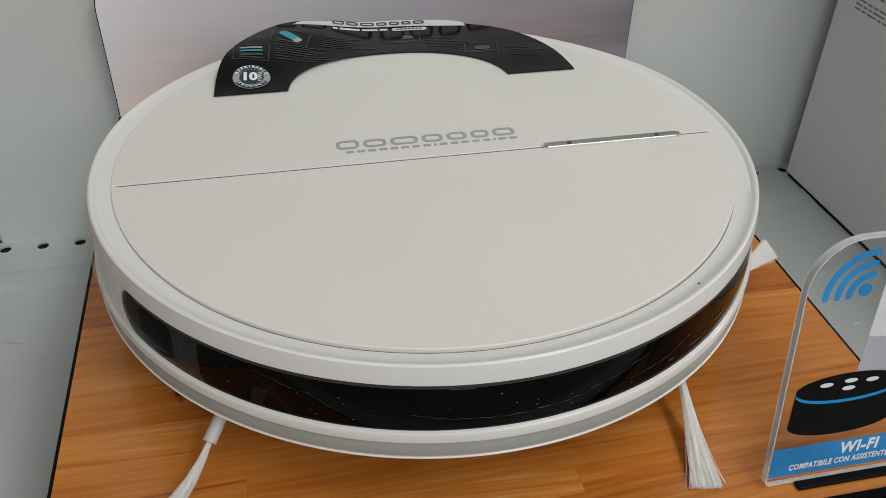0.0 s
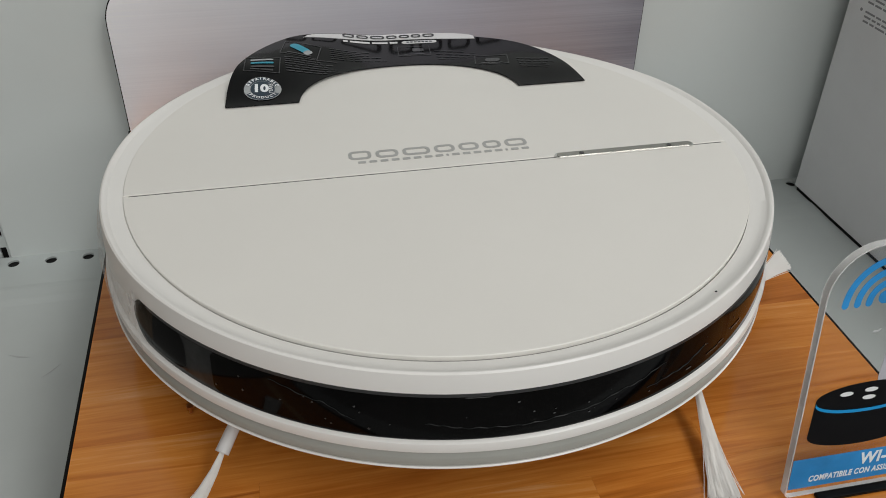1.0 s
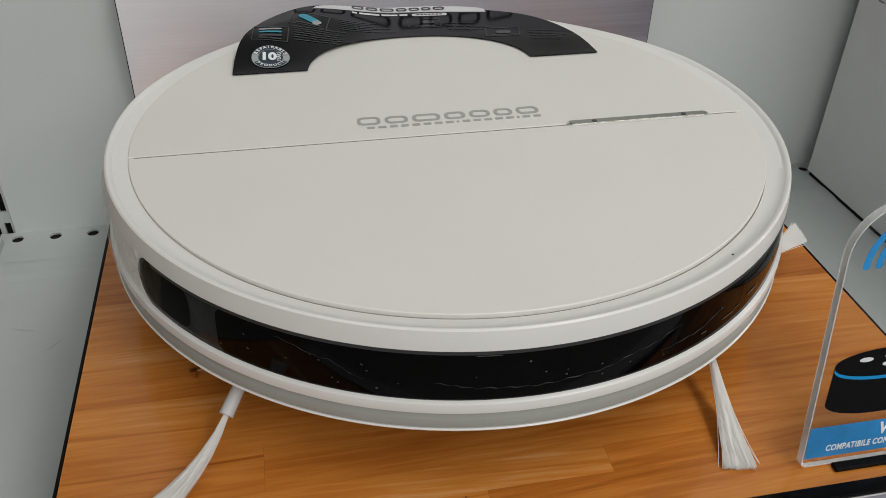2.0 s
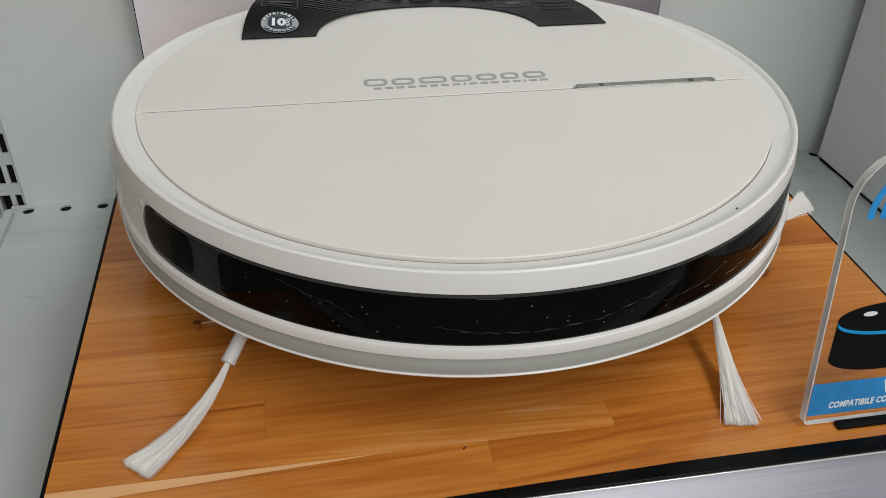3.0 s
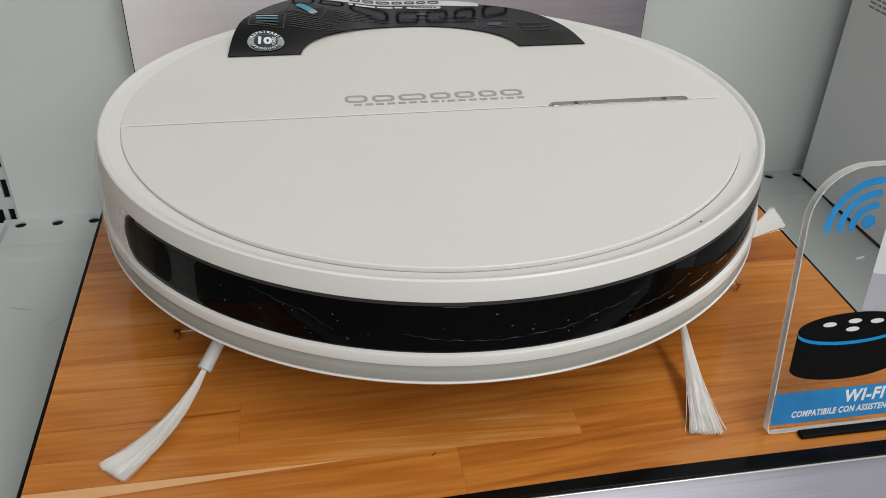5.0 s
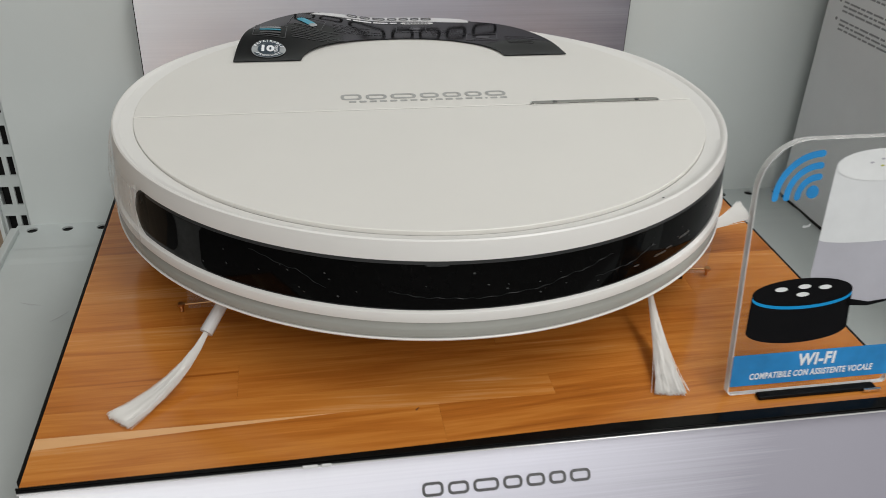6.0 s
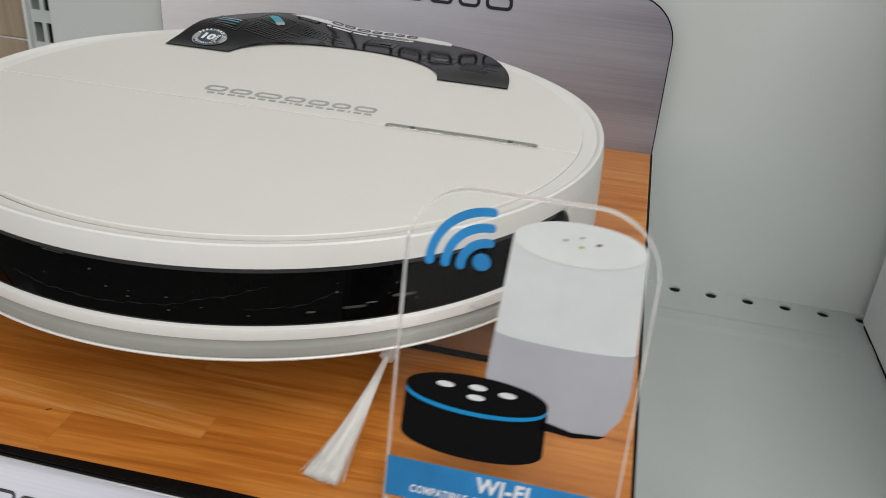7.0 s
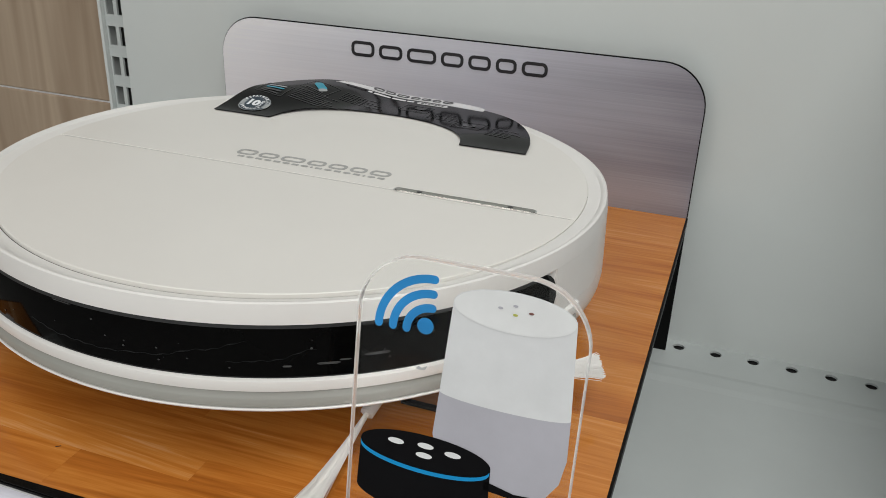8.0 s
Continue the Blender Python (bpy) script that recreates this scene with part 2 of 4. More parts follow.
def block(x0, x1, y0, y1, z0, z1, bevel=0.0, segments=2):
    bm = bmesh.new()
    bmesh.ops.create_cube(bm, size=1)
    bmesh.ops.scale(bm, verts=bm.verts, vec=(x1 - x0, y1 - y0, z1 - z0))
    bmesh.ops.translate(bm, verts=bm.verts, vec=((x0 + x1) / 2, (y0 + y1) / 2, (z0 + z1) / 2))
    if bevel:
        bmesh.ops.bevel(bm, geom=bm.edges[:], offset=bevel, segments=segments, affect="EDGES", profile=0.5)
    return bm


def join(*bms):
    out = bmesh.new()
    for b in bms:
        me = bpy.data.meshes.new("tmp")
        b.to_mesh(me)
        b.free()
        out.from_mesh(me)
        bpy.data.meshes.remove(me)
    return out


def slab(outline, m, depth):
    """A flat outline (u, v) given thickness towards +w, laid out by the matrix m."""
    bm = bmesh.new()
    low = [bm.verts.new(m @ Vector((u, v, 0))) for u, v in outline]
    top = [bm.verts.new(m @ Vector((u, v, depth))) for u, v in outline]
    bm.faces.new(low[::-1])
    bm.faces.new(top)
    for i in range(len(low)):
        j = (i + 1) % len(low)
        bm.faces.new((low[i], low[j], top[j], top[i]))
    return bm


def round_rect(x0, x1, y0, y1, r, n=5, corners=(1, 1, 1, 1)):
    """Outline with rounded corners, counter-clockwise from the lower left."""
    pts = []
    for k, (cx, cy, a) in enumerate(((x0, y0, 180), (x1, y0, 270), (x1, y1, 0), (x0, y1, 90))):
        q = r * corners[k]
        if q == 0:
            pts.append((cx, cy))
            continue
        ox = cx + (q if cx == x0 else -q)
        oy = cy + (q if cy == y0 else -q)
        for i in range(n + 1):
            b = radians(a + 90 * i / n)
            pts.append((ox + q * math.cos(b), oy + q * math.sin(b)))
    return pts


def lathe(profile, cx, cy, a0=0.0, a1=360.0, n=160, closed=True):
    """A profile of (radius, height), turned round an upright axis."""
    bm = bmesh.new()
    full = a1 - a0 >= 359.9
    count = n if full else n + 1
    rings = []
    for i in range(count):
        a = radians(a0 + (a1 - a0) * i / n)
        rings.append([bm.verts.new((cx + r * math.cos(a), cy + r * math.sin(a), z)) for r, z in profile])
    k = len(profile)
    for i in range(n):
        A, B = rings[i], rings[(i + 1) % count]
        for j in range(k if closed else k - 1):
            bm.faces.new((A[j], B[j], B[(j + 1) % k], A[(j + 1) % k]))
    if closed and not full:
        bm.faces.new(rings[0])
        bm.faces.new(rings[-1][::-1])
    return bm


def text_mesh(words, size, m, depth=0.0002, bold=0.0, shear=0.0, align="CENTER", spacing=1.0):
    """Flat lettering in the built-in font as a bmesh, centred on the origin of m."""
    cu = bpy.data.curves.new("lettering", "FONT")
    cu.body, cu.size, cu.align_x, cu.align_y = words, size, align, "CENTER"
    cu.extrude, cu.offset, cu.shear, cu.space_character = depth / 2, bold, shear, spacing
    cu.resolution_u = 3
    ob = bpy.data.objects.new("lettering", cu)
    me = bpy.data.meshes.new_from_object(ob)
    bm = bmesh.new()
    bm.from_mesh(me)
    bpy.data.objects.remove(ob)
    bpy.data.curves.remove(cu)
    bpy.data.meshes.remove(me)
    bmesh.ops.transform(bm, matrix=m, verts=bm.verts)
    return bm


def bars(m, x0, x1, y, high, widths, depth, gap=0.3):
    """A row of plain bars between x0 and x1, for writing that is not spelled out."""
    total = sum(widths) + gap * (len(widths) - 1)
    unit = (x1 - x0) / total
    out, x = [], x0
    for w in widths:
        out.append(slab(round_rect(x, x + w * unit, y - high / 2, y + high / 2, high * 0.2, 2), m, depth))
        x += (w + gap) * unit
    return out


def ellipse(cx, cy, rx, ry, a0=0, a1=360, n=32):
    return [(cx + rx * math.cos(radians(a0 + (a1 - a0) * i / n)), cy + ry * math.sin(radians(a0 + (a1 - a0) * i / n))) for i in range(n if a1 - a0 >= 360 else n + 1)]


def print_row(name, pieces, mat, parent, label=""):
    """Each piece of a row of print as a part of its own."""
    for bm in pieces:
        part(name, bm, mat, parent, label)


def edge_ring(outer, inner, m, depth):
    """A flat closed band between two outlines of as many points."""
    bm = bmesh.new()
    n = len(outer)
    rings = [[bm.verts.new(m @ Vector((u, v, w))) for u, v in o] for o, w in ((outer, 0), (outer, depth), (inner, depth), (inner, 0))]
    for i in range(n):
        j = (i + 1) % n
        for A, B in zip(rings, rings[1:] + rings[:1]):
            bm.faces.new((A[i], A[j], B[j], B[i]))
    return bm


def word_mark(m, x0, x1, y0, y1, depth, stroke=0.20):
    """A brand's mark as plain shapes: a row of seven rounded frames."""
    widths = (1.0, 1.0, 1.22, 0.92, 0.90, 0.82, 1.0)
    unit, h, x, out = (x1 - x0) / (sum(widths) + 6 * 0.20), y1 - y0, x0, []
    for k, w in enumerate(widths):
        a, b, s = x, x + w * unit, h * stroke
        top = y1 if k == 0 else y1 - 0.10 * h
        out.append(edge_ring(round_rect(a, b, y0, top, h * 0.36, 5), round_rect(a + s, b - s, y0 + s, top - s, h * 0.36 - s * 0.9, 5), m, depth))
        x = b + 0.20 * unit
    return out


def flat_at(z):
    return Matrix.Translation((0, 0, z))


def upright_at(y):
    """Outline (x, z) on an upright face that looks to -y; thickness comes towards the viewer."""
    return Matrix(((1, 0, 0, 0), (0, 0, -1, y), (0, 1, 0, 0), (0, 0, 0, 1)))


# ---- the shop round it ----
SHELF_Z, WALL_Y = -0.106, 0.399
tagged(part("floor", block(-4, 4, -4, 1.2, -1.12, -1.06), FLOOR), "pale grey smooth shop floor", "floor", kind="structure")
tagged(part("ceiling", block(-4, 4, -4, 1.2, 1.80, 1.86), ROOM), "white plain shop ceiling", "ceiling", kind="structure")
tagged(part("wall_south", block(-4, 4, -4.1, -4, -1.06, 1.80), ROOM), "white plain shop wall", "wall", kind="structure")
tagged(part("wall_north", block(-4, 4, 1.2, 1.3, -1.06, 1.80), ROOM), "white plain shop wall", "wall", kind="structure")
tagged(part("wall_west", block(-4.1, -4, -4, 1.2, -1.06, 1.80), ROOM), "white plain shop wall", "wall", kind="structure")
tagged(part("wall_east", block(4, 4.1, -4, 1.2, -1.06, 1.80), ROOM), "white plain shop wall", "wall", kind="structure")

# the bay's back sheet of pale grey steel
tagged(part("wall_back_sheet", block(-0.1085, 0.90, WALL_Y, WALL_Y + 0.012, -0.35, 0.62, 0.0008, 1), STEEL_WALL),
       "pale grey painted steel back sheet of the shelf bay", "back panel", kind="structure")


def shelf_sheet():
    """Steel shelf with a row of round holes along the back and a shallow raised rib before them."""
    bm = bmesh.new()
    x0, x1, y0, y1 = -0.112, 0.90, -0.12, WALL_Y
    holes, n = [], 16
    first, pitch, hy, hr = -0.105, 0.02641, 0.3903, 0.0042
    i = 0
    while first + pitch * i + pitch / 2 < x1:
        holes.append(first + pitch * i)
        i += 1
    yb0, yb1 = hy - 0.008, hy + 0.008

    def quad(a, b, c, d, z=(0, 0, 0, 0)):
        vs = [bm.verts.new((p[0], p[1], SHELF_Z + q)) for p, q in zip((a, b, c, d), z)]
        bm.faces.new(vs)

    for hx in holes:
        a, b = hx - pitch / 2, hx + pitch / 2
        box, ring, low = [], [], []
        for k in range(n):
            t = 2 * math.pi * (k + 0.5) / n
            c, s = math.cos(t), math.sin(t)
            f = min((pitch / 2) / abs(c), 0.008 / abs(s))
            box.append(bm.verts.new((hx + f * c, hy + f * s, SHELF_Z)))
            ring.append(bm.verts.new((hx + hr * c, hy + hr * s, SHELF_Z)))
            low.append(bm.verts.new((hx + hr * c, hy + hr * s, SHELF_Z - 0.0015)))
        for k in range(n):
            j = (k + 1) % n
            bm.faces.new((box[k], box[j], ring[j], ring[k]))
            bm.faces.new((ring[k], ring[j], low[j], low[k]))
        for sx, sy in ((1, 1), (-1, 1), (-1, -1), (1, -1)):
            near = sorted(box, key=lambda v: (v.co.x - (hx + sx * pitch / 2)) ** 2 + (v.co.y - (hy + sy * 0.008)) ** 2)[:2]
            corner = bm.verts.new((hx + sx * pitch / 2, hy + sy * 0.008, SHELF_Z))
            bm.faces.new((corner, near[0], near[1]))
    left, right = holes[0] - pitch / 2, holes[-1] + pitch / 2
    quad((left, yb1), (right, yb1), (right, y1), (left, y1))
    rib = [(yb0, 0.0), (0.362, 0.0), (0.357, 0.0007), (0.345, 0.0007), (0.338, 0.0), (y0, 0.0), (y0, -0.03), (y0 + 0.002, -0.03)]
    for (ya, za), (yb, zb) in zip(rib, rib[1:]):
        quad((left, yb), (right, yb), (right, ya), (left, ya), (zb, zb, za, za))
    quad((right, y0), (x1, y0), (x1, y1), (right, y1))
    bmesh.ops.remove_doubles(bm, verts=bm.verts, dist=0.0001)
    return bm


shelf = tagged(part("shelf_sheet", shelf_sheet(), STEEL), "grey painted steel shelf with a row of round holes", "shelf", kind="structure")
# Black block close under the sheet: painted shade for the holes.
tagged(part("shelf_hole_shade", block(-0.112, 0.90, -0.118, WALL_Y - 0.001, -0.136, -0.1085), HOLE_SHADE), "black block painting the shade under the shelf's holes", "shelf", kind="structure")
tagged(part("shelf_end_lip", block(-0.1195, -0.1135, -0.12, WALL_Y - 0.012, -0.136, -0.101, 0.0012), STEEL),
       "grey steel bracket along the shelf end", "shelf bracket", kind="structure")


def upright():
    """Slotted steel post: a front strip with two columns of upright slots over a black shade block."""
    z0, z1, y = -0.35, 0.62, 0.402
    xs = [-0.1280, -0.1260, -0.1185, -0.1165, -0.1150, -0.1105, -0.1088]
    open_cols = (1, 4)
    bm = bmesh.new()
    pitch, high = 0.0255, 0.0160
    zs, z = [z0], z0 + 0.006
    while z + high < z1:
        zs += [z, z + high]
        z += pitch
    zs.append(z1)
    grid = {}

    def v(i, k, y):
        key = (i, k, y)
        if key not in grid:
            grid[key] = bm.verts.new((xs[i], y, zs[k]))
        return grid[key]

    deep = y + 0.002
    for i in range(len(xs) - 1):
        for k in range(len(zs) - 1):
            if i in open_cols and k % 2 == 1:
                for a, b in (((i, k), (i + 1, k)), ((i + 1, k), (i + 1, k + 1)), ((i + 1, k + 1), (i, k + 1)), ((i, k + 1), (i, k))):
                    bm.faces.new((v(*a, y), v(*b, y), v(*b, deep), v(*a, deep)))
            else:
                bm.faces.new((v(i, k, y), v(i + 1, k, y), v(i + 1, k + 1, y), v(i, k + 1, y)))
    return bm


post = thing("upright_post", -0.11, 0.40, -0.35, "grey steel upright with columns of slots", "shelf upright", kind="structure")
part("slotted_face", upright(), STEEL, post)
part("side_strip", block(-0.1310, -0.1282, 0.398, 0.426, -0.35, 0.62), STEEL_WALL, post)
# Solid black behind the slots, painting the shade of the hollow.
part("hollow", block(-0.1278, -0.1090, 0.414, 0.429, -0.35, 0.62), HOLE_SHADE, post, "black block painting the shade inside the post")

# the neighbouring bay: beige oak decor boards
decor = thing("decor_wall", -0.5, 0.42, -0.4, "beige oak-decor boards of the neighbouring bay", "wall panel", kind="structure")
part("board", block(-0.95, -0.1314, 0.408, 0.420, -0.40, 0.0100, 0.0008, 1), OAK, decor)
part("board", block(-0.95, -0.1314, 0.408, 0.420, 0.0120, 0.62, 0.0008, 1), OAK, decor)
part("joint", block(-0.95, -0.1314, 0.410, 0.418, 0.0095, 0.0125), CARD_WHITE, decor, "pale joint between two boards")

# ---- display stand ----
L, W, D = -0.0015, 0.3615, 0.381
stand = thing("display_stand", W / 2, D / 2, SHELF_Z, "product display stand with wood-print top and brushed-metal sheets", "display stand")
part("top_board", block(L, W, 0.0060, D - 0.001, -0.0052, -0.0012, 0.0006, 1), BLACK_EDGE, stand, "black board under the wood print")
panel_outline = round_rect(L, W, -0.0012, 0.1045, 0.030, 10, (0, 0, 1, 1))
part("back_panel", slab(panel_outline, upright_at(D + 0.0016), 0.0016), BLACK_EDGE, stand, "black-edged back board")
inner = round_rect(L + 0.0007, W - 0.0007, -0.0010, 0.1038, 0.0294, 10, (0, 0, 1, 1))
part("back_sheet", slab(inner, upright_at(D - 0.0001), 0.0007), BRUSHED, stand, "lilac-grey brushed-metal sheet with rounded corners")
part("back_leg", block(L, W, D + 0.0002, D + 0.0030, SHELF_Z, -0.0054), BLACK_EDGE, stand, "black lower back board down to the shelf")


def slanted_bar(y0, y1, top0, top1, low0, low1):
    """A bar along the front whose top and bottom run at their own slant from one end to the other."""
    bm = bmesh.new()
    ends = [[bm.verts.new((x, y, z)) for y, z in ((y0, low), (y1, low), (y1, top), (y0, top))] for x, top, low in ((L, top0, low0), (W, top1, low1))]
    bm.faces.new(ends[0])
    bm.faces.new(ends[1])
    for k in range(4):
        bm.faces.new((ends[0][k], ends[0][(k + 1) % 4], ends[1][(k + 1) % 4], ends[1][k]))
    bmesh.ops.bevel(bm, geom=bm.edges[:], offset=0.0003, segments=2, affect="EDGES", profile=0.5)
    return bm


part("front_edge", slanted_bar(-0.0014, -0.0002, -0.0004, -0.0002, -0.0016, -0.0018), EDGE_GLOSS, stand, "glossy black front edge")
part("panel_lip", slanted_bar(-0.0018, -0.0008, -0.0017, -0.0019, -0.0021, -0.0024), PANEL_TRIM, stand, "thin bright lip over the front sheet")
for x0, x1 in ((0.1008, 0.1066), (0.1080, 0.1118)):
    part("edge_spot", block(x0, x1, -0.0021, -0.0013, -0.0024, -0.0010, 0.0003), CARD_WHITE, stand, "white spot on the black edge")
part("front_border", slab([(L, -0.0012), (W, -0.0012), (W, 0.0044), (0.225, 0.0042), (0.14, 0.0018), (0.09, 0.0007), (L, -0.0002)], flat_at(0.0001), 0.0003), EDGE_GLOSS, stand, "black border along the front of the wood print")
for x0, x1 in ((L - 0.0006, L + 0.0008), (W - 0.0008, W + 0.0004)):
    part("side_edge", block(x0, x1, 0.0030, D - 0.001, -0.0056, 0.0002, 0.0002, 1), BLACK_EDGE, stand, "black side edge of the board")
SLOPE = radians(40)
FRONT = Matrix.Translation((0, -0.0040, -0.0098)) @ Matrix.Rotation(-SLOPE, 4, "X") @ upright_at(0.0)
FALL = (abs(SHELF_Z) - 0.0105) / math.cos(SLOPE)
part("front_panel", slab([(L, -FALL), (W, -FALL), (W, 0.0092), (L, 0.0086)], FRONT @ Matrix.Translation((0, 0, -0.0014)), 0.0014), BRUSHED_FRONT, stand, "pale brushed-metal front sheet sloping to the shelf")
print_row("back_mark", word_mark(upright_at(D - 0.0009), 0.109, 0.2555, 0.0848, 0.0958, 0.0003), INK, stand, "black brand mark as plain shapes")
INKED = FRONT @ Matrix.Translation((0, 0, 0.0001))
print_row("front_mark", word_mark(INKED, 0.1460, 0.2142, -0.0084, -0.0029, 0.0002), INK, stand, "black brand mark as plain shapes")
print_row("front_line", bars(INKED, 0.1340, 0.2250, -0.0198, 0.0058, [5, 2, 4, 3, 4], 0.0002, 0.6), INK, stand, "black print bar")

# wood-print staves: front to back rows, cut at uneven lengths; a pale sliver tapers out between the first two rows
rows = [(0.0000, 0.0255), (0.0255, 0.0395), (0.0395, 0.0620), (0.0620, 0.0945), (0.0945, 0.128), (0.128, 0.163), (0.163, 0.197),
        (0.197, 0.232), (0.232, 0.268), (0.268, 0.303), (0.303, 0.341), (0.341, D - 0.0012)]
cuts = [[0.1575], [0.208], [0.0752, 0.262], [0.19], [0.105, 0.30], [0.06, 0.245], [0.18, 0.325], [0.09, 0.28], [0.22], [0.13, 0.31], [0.05, 0.25], [0.17]]
veined, pale = (2,), ((9, 1),)
for k, ((y0, y1), cs) in enumerate(zip(rows, cuts)):
    xs = [L + 0.0009] + cs + [W - 0.0009]
    for i, (a, b) in enumerate(zip(xs, xs[1:])):
        mat = WOOD_VEINED if k in veined and i == 0 else WOOD_PALE if (k, i) in pale else WOOD
        if k == 0 and i == 0:
            flat = [(a, y0), (b - 0.00006, y0), (b - 0.00006, y1 - 0.00006), (0.118, y1 - 0.00006), (a, 0.0190)]
        else:
            flat = [(a, y0), (b - 0.00006, y0), (b - 0.00006, y1 - 0.00006), (a, y1 - 0.00006)]
        part("stave", slab(flat, flat_at(-0.0012), 0.0012), mat, stand)
part("stave", slab([(L + 0.0009, 0.01906), (0.1176, 0.02542), (L + 0.0009, 0.02542)], flat_at(-0.0012), 0.0012), WOOD_PALE, stand, "pale tapering sliver of the wood print")

part("dark_fleck", slab([(0.1473, 0.0226), (0.1476, 0.0224), (0.1492, 0.0238), (0.1490, 0.0240)], flat_at(0.0002) , 0.0001), INK, stand, "dark fleck on the wood print")

for (x0, y0), (x1, y1) in (((-0.0896, 0.2860), (-0.0749, 0.2811)), ((-0.0647, 0.2601), (-0.0544, 0.2713))):
    part("scuff", slab([(x0, y0), ((x0 + x1) / 2, (y0 + y1) / 2 - 0.0012), (x1, y1), ((x0 + x1) / 2, (y0 + y1) / 2 + 0.0001)], flat_at(SHELF_Z + 0.0004), 0.0001), SCUFF, shelf, "faint grey scuff")

# ---- the robot vacuum cleaner ----
CX, CY = 0.1732, 0.1860
robot = thing("robot_vacuum", CX, CY, 0.0, "round white robot vacuum cleaner with a smoked black front window", "robot vacuum")
LID_R, LID_Z = 0.1475, 0.0709
LID_Y = CY + 0.0012
PITCH = radians(-0.95)
TIP = Matrix.Translation((CX, CY, 0)) @ Matrix.Rotation(PITCH, 4, "X") @ Matrix.Translation((-CX, -CY, 0))
UNTIP = TIP.inverted()
robot.rotation_euler.x = PITCH


def half_lid(side):
    """Half of the flat lid, cut along the seam, with a softened edge."""
    ys = 0.1742 - LID_Y
    edge = 0.0006 * side
    a0 = math.asin((ys + edge) / LID_R)
    n = 96
    span = (a0, math.pi - a0) if side > 0 else (math.pi - a0, 2 * math.pi + a0)
    rim = [(CX + LID_R * math.cos(a), LID_Y + LID_R * math.sin(a)) for a in (span[0] + (span[1] - span[0]) * i / n for i in range(n + 1))]
    bm = bmesh.new()
    low = [bm.verts.new((x, y, LID_Z - 0.00055)) for x, y in rim]
    edge1 = [bm.verts.new((x, y, LID_Z - 0.0003)) for x, y in rim]

    def inset(x, y, d):
        k = (LID_R - d) / LID_R
        nx, ny = CX + (x - CX) * k, LID_Y + (y - LID_Y) * k
        lim = 0.1742 + (0.0006 + d) * side
        return nx, (max(ny, lim) if side > 0 else min(ny, lim))

    edge2 = [bm.verts.new((*inset(x, y, 0.0003), LID_Z)) for x, y in rim]
    k = len(rim)
    for i in range(k):
        j = (i + 1) % k
        bm.faces.new((low[i], low[j], edge1[j], edge1[i]))
        bm.faces.new((edge1[i], edge1[j], edge2[j], edge2[i]))
    bm.faces.new(edge2)
    return bm


part("rear_lid", half_lid(1), WHITE, robot)
part("front_lid", half_lid(-1), WHITE, robot)
# Dark disc under both lid halves: shade painted into the seam.
part("seam_floor", lathe([(0.0001, LID_Z - 0.0045), (LID_R - 0.0023, LID_Z - 0.0045), (LID_R - 0.0023, LID_Z - 0.0006), (0.0001, LID_Z - 0.0006)], CX, LID_Y, n=96), SEAM_SHADE, robot, "dark disc painting the shade in the lid's seam")


def smoothstep(a, b, x):
    f = min(1.0, max(0.0, (x - a) / (b - a)))
    return f * f * (3 - 2 * f)


def rim_ring(n=240):
    """The raised rim: a gutter between it and the lid that is deep in front and runs out towards the back."""
    bm = bmesh.new()
    rings = []
    for i in range(n):
        a = 2 * math.pi * i / n
        c, d = math.cos(a), math.sin(a)
        g = 1.0 - smoothstep(0.25, 0.80, d)
        deep = LID_Z - 0.0003 - 0.0004 * g - 0.0010 * (1.0 - smoothstep(-0.85, -0.25, d))
        w = LID_R + 0.00003 + 0.00045 * (1.0 - smoothstep(-0.85, -0.35, d)) + 0.0012 * d
        profile = [(w, 0.0630), (w, deep - 0.0002), (w + 0.0004, deep), (w + 0.0024, deep + 0.0001), (w + 0.0044, deep + 0.0005 * g + 0.0002),
                   (0.1540, 0.0711 * g + (1 - g) * (LID_Z + 0.0001)), (0.1548, 0.0719 * g + (1 - g) * LID_Z), (0.1556, 0.0726 * g + (1 - g) * (LID_Z - 0.0001)),
                   (0.1564, 0.0727 * g + (1 - g) * (LID_Z - 0.0004)), (0.1572, 0.0722 * g + (1 - g) * (LID_Z - 0.0011)), (0.1576, 0.0700),
                   (0.1580, 0.0670), (0.1582, 0.06425), (0.1478, 0.06425)]
        rings.append([bm.verts.new((CX + r * c, CY + r * d, z)) for r, z in profile])
    k = len(rings[0])
    for i in range(n):
        A, B = rings[i], rings[(i + 1) % n]
        for j in range(k):
            bm.faces.new((A[j], B[j], B[(j + 1) % k], A[(j + 1) % k]))
    return bm


smooth(part("lid_skirt", lathe([(LID_R - 0.0022, 0.0665), (LID_R - 0.0001, 0.0665), (LID_R - 0.0001, LID_Z - 0.00057), (LID_R - 0.0022, LID_Z - 0.00057)], CX, LID_Y, n=160), WHITE, robot, "white edge of the lid"))
# Dark ring that paints the shadow gap at the lid's edge.
part("lid_gap_ring", lathe([(LID_R, 0.0675), (LID_R + 0.0008, 0.0675), (LID_R + 0.0008, 0.0688), (LID_R, 0.0688)], CX, LID_Y, n=160), LID_GAP_SHADE, robot, "dark ring painting the shadow gap round the lid")
smooth(part("rim", rim_ring(), WHITE_RIM, robot, "raised white rim with a shallow gutter round the lid"))
WIN0, WIN1 = -152.0, -19.5
side = [(0.1500, 0.0642), (0.1582, 0.0642), (0.1585, 0.055), (0.1589, 0.0424), (0.1500, 0.0424)]
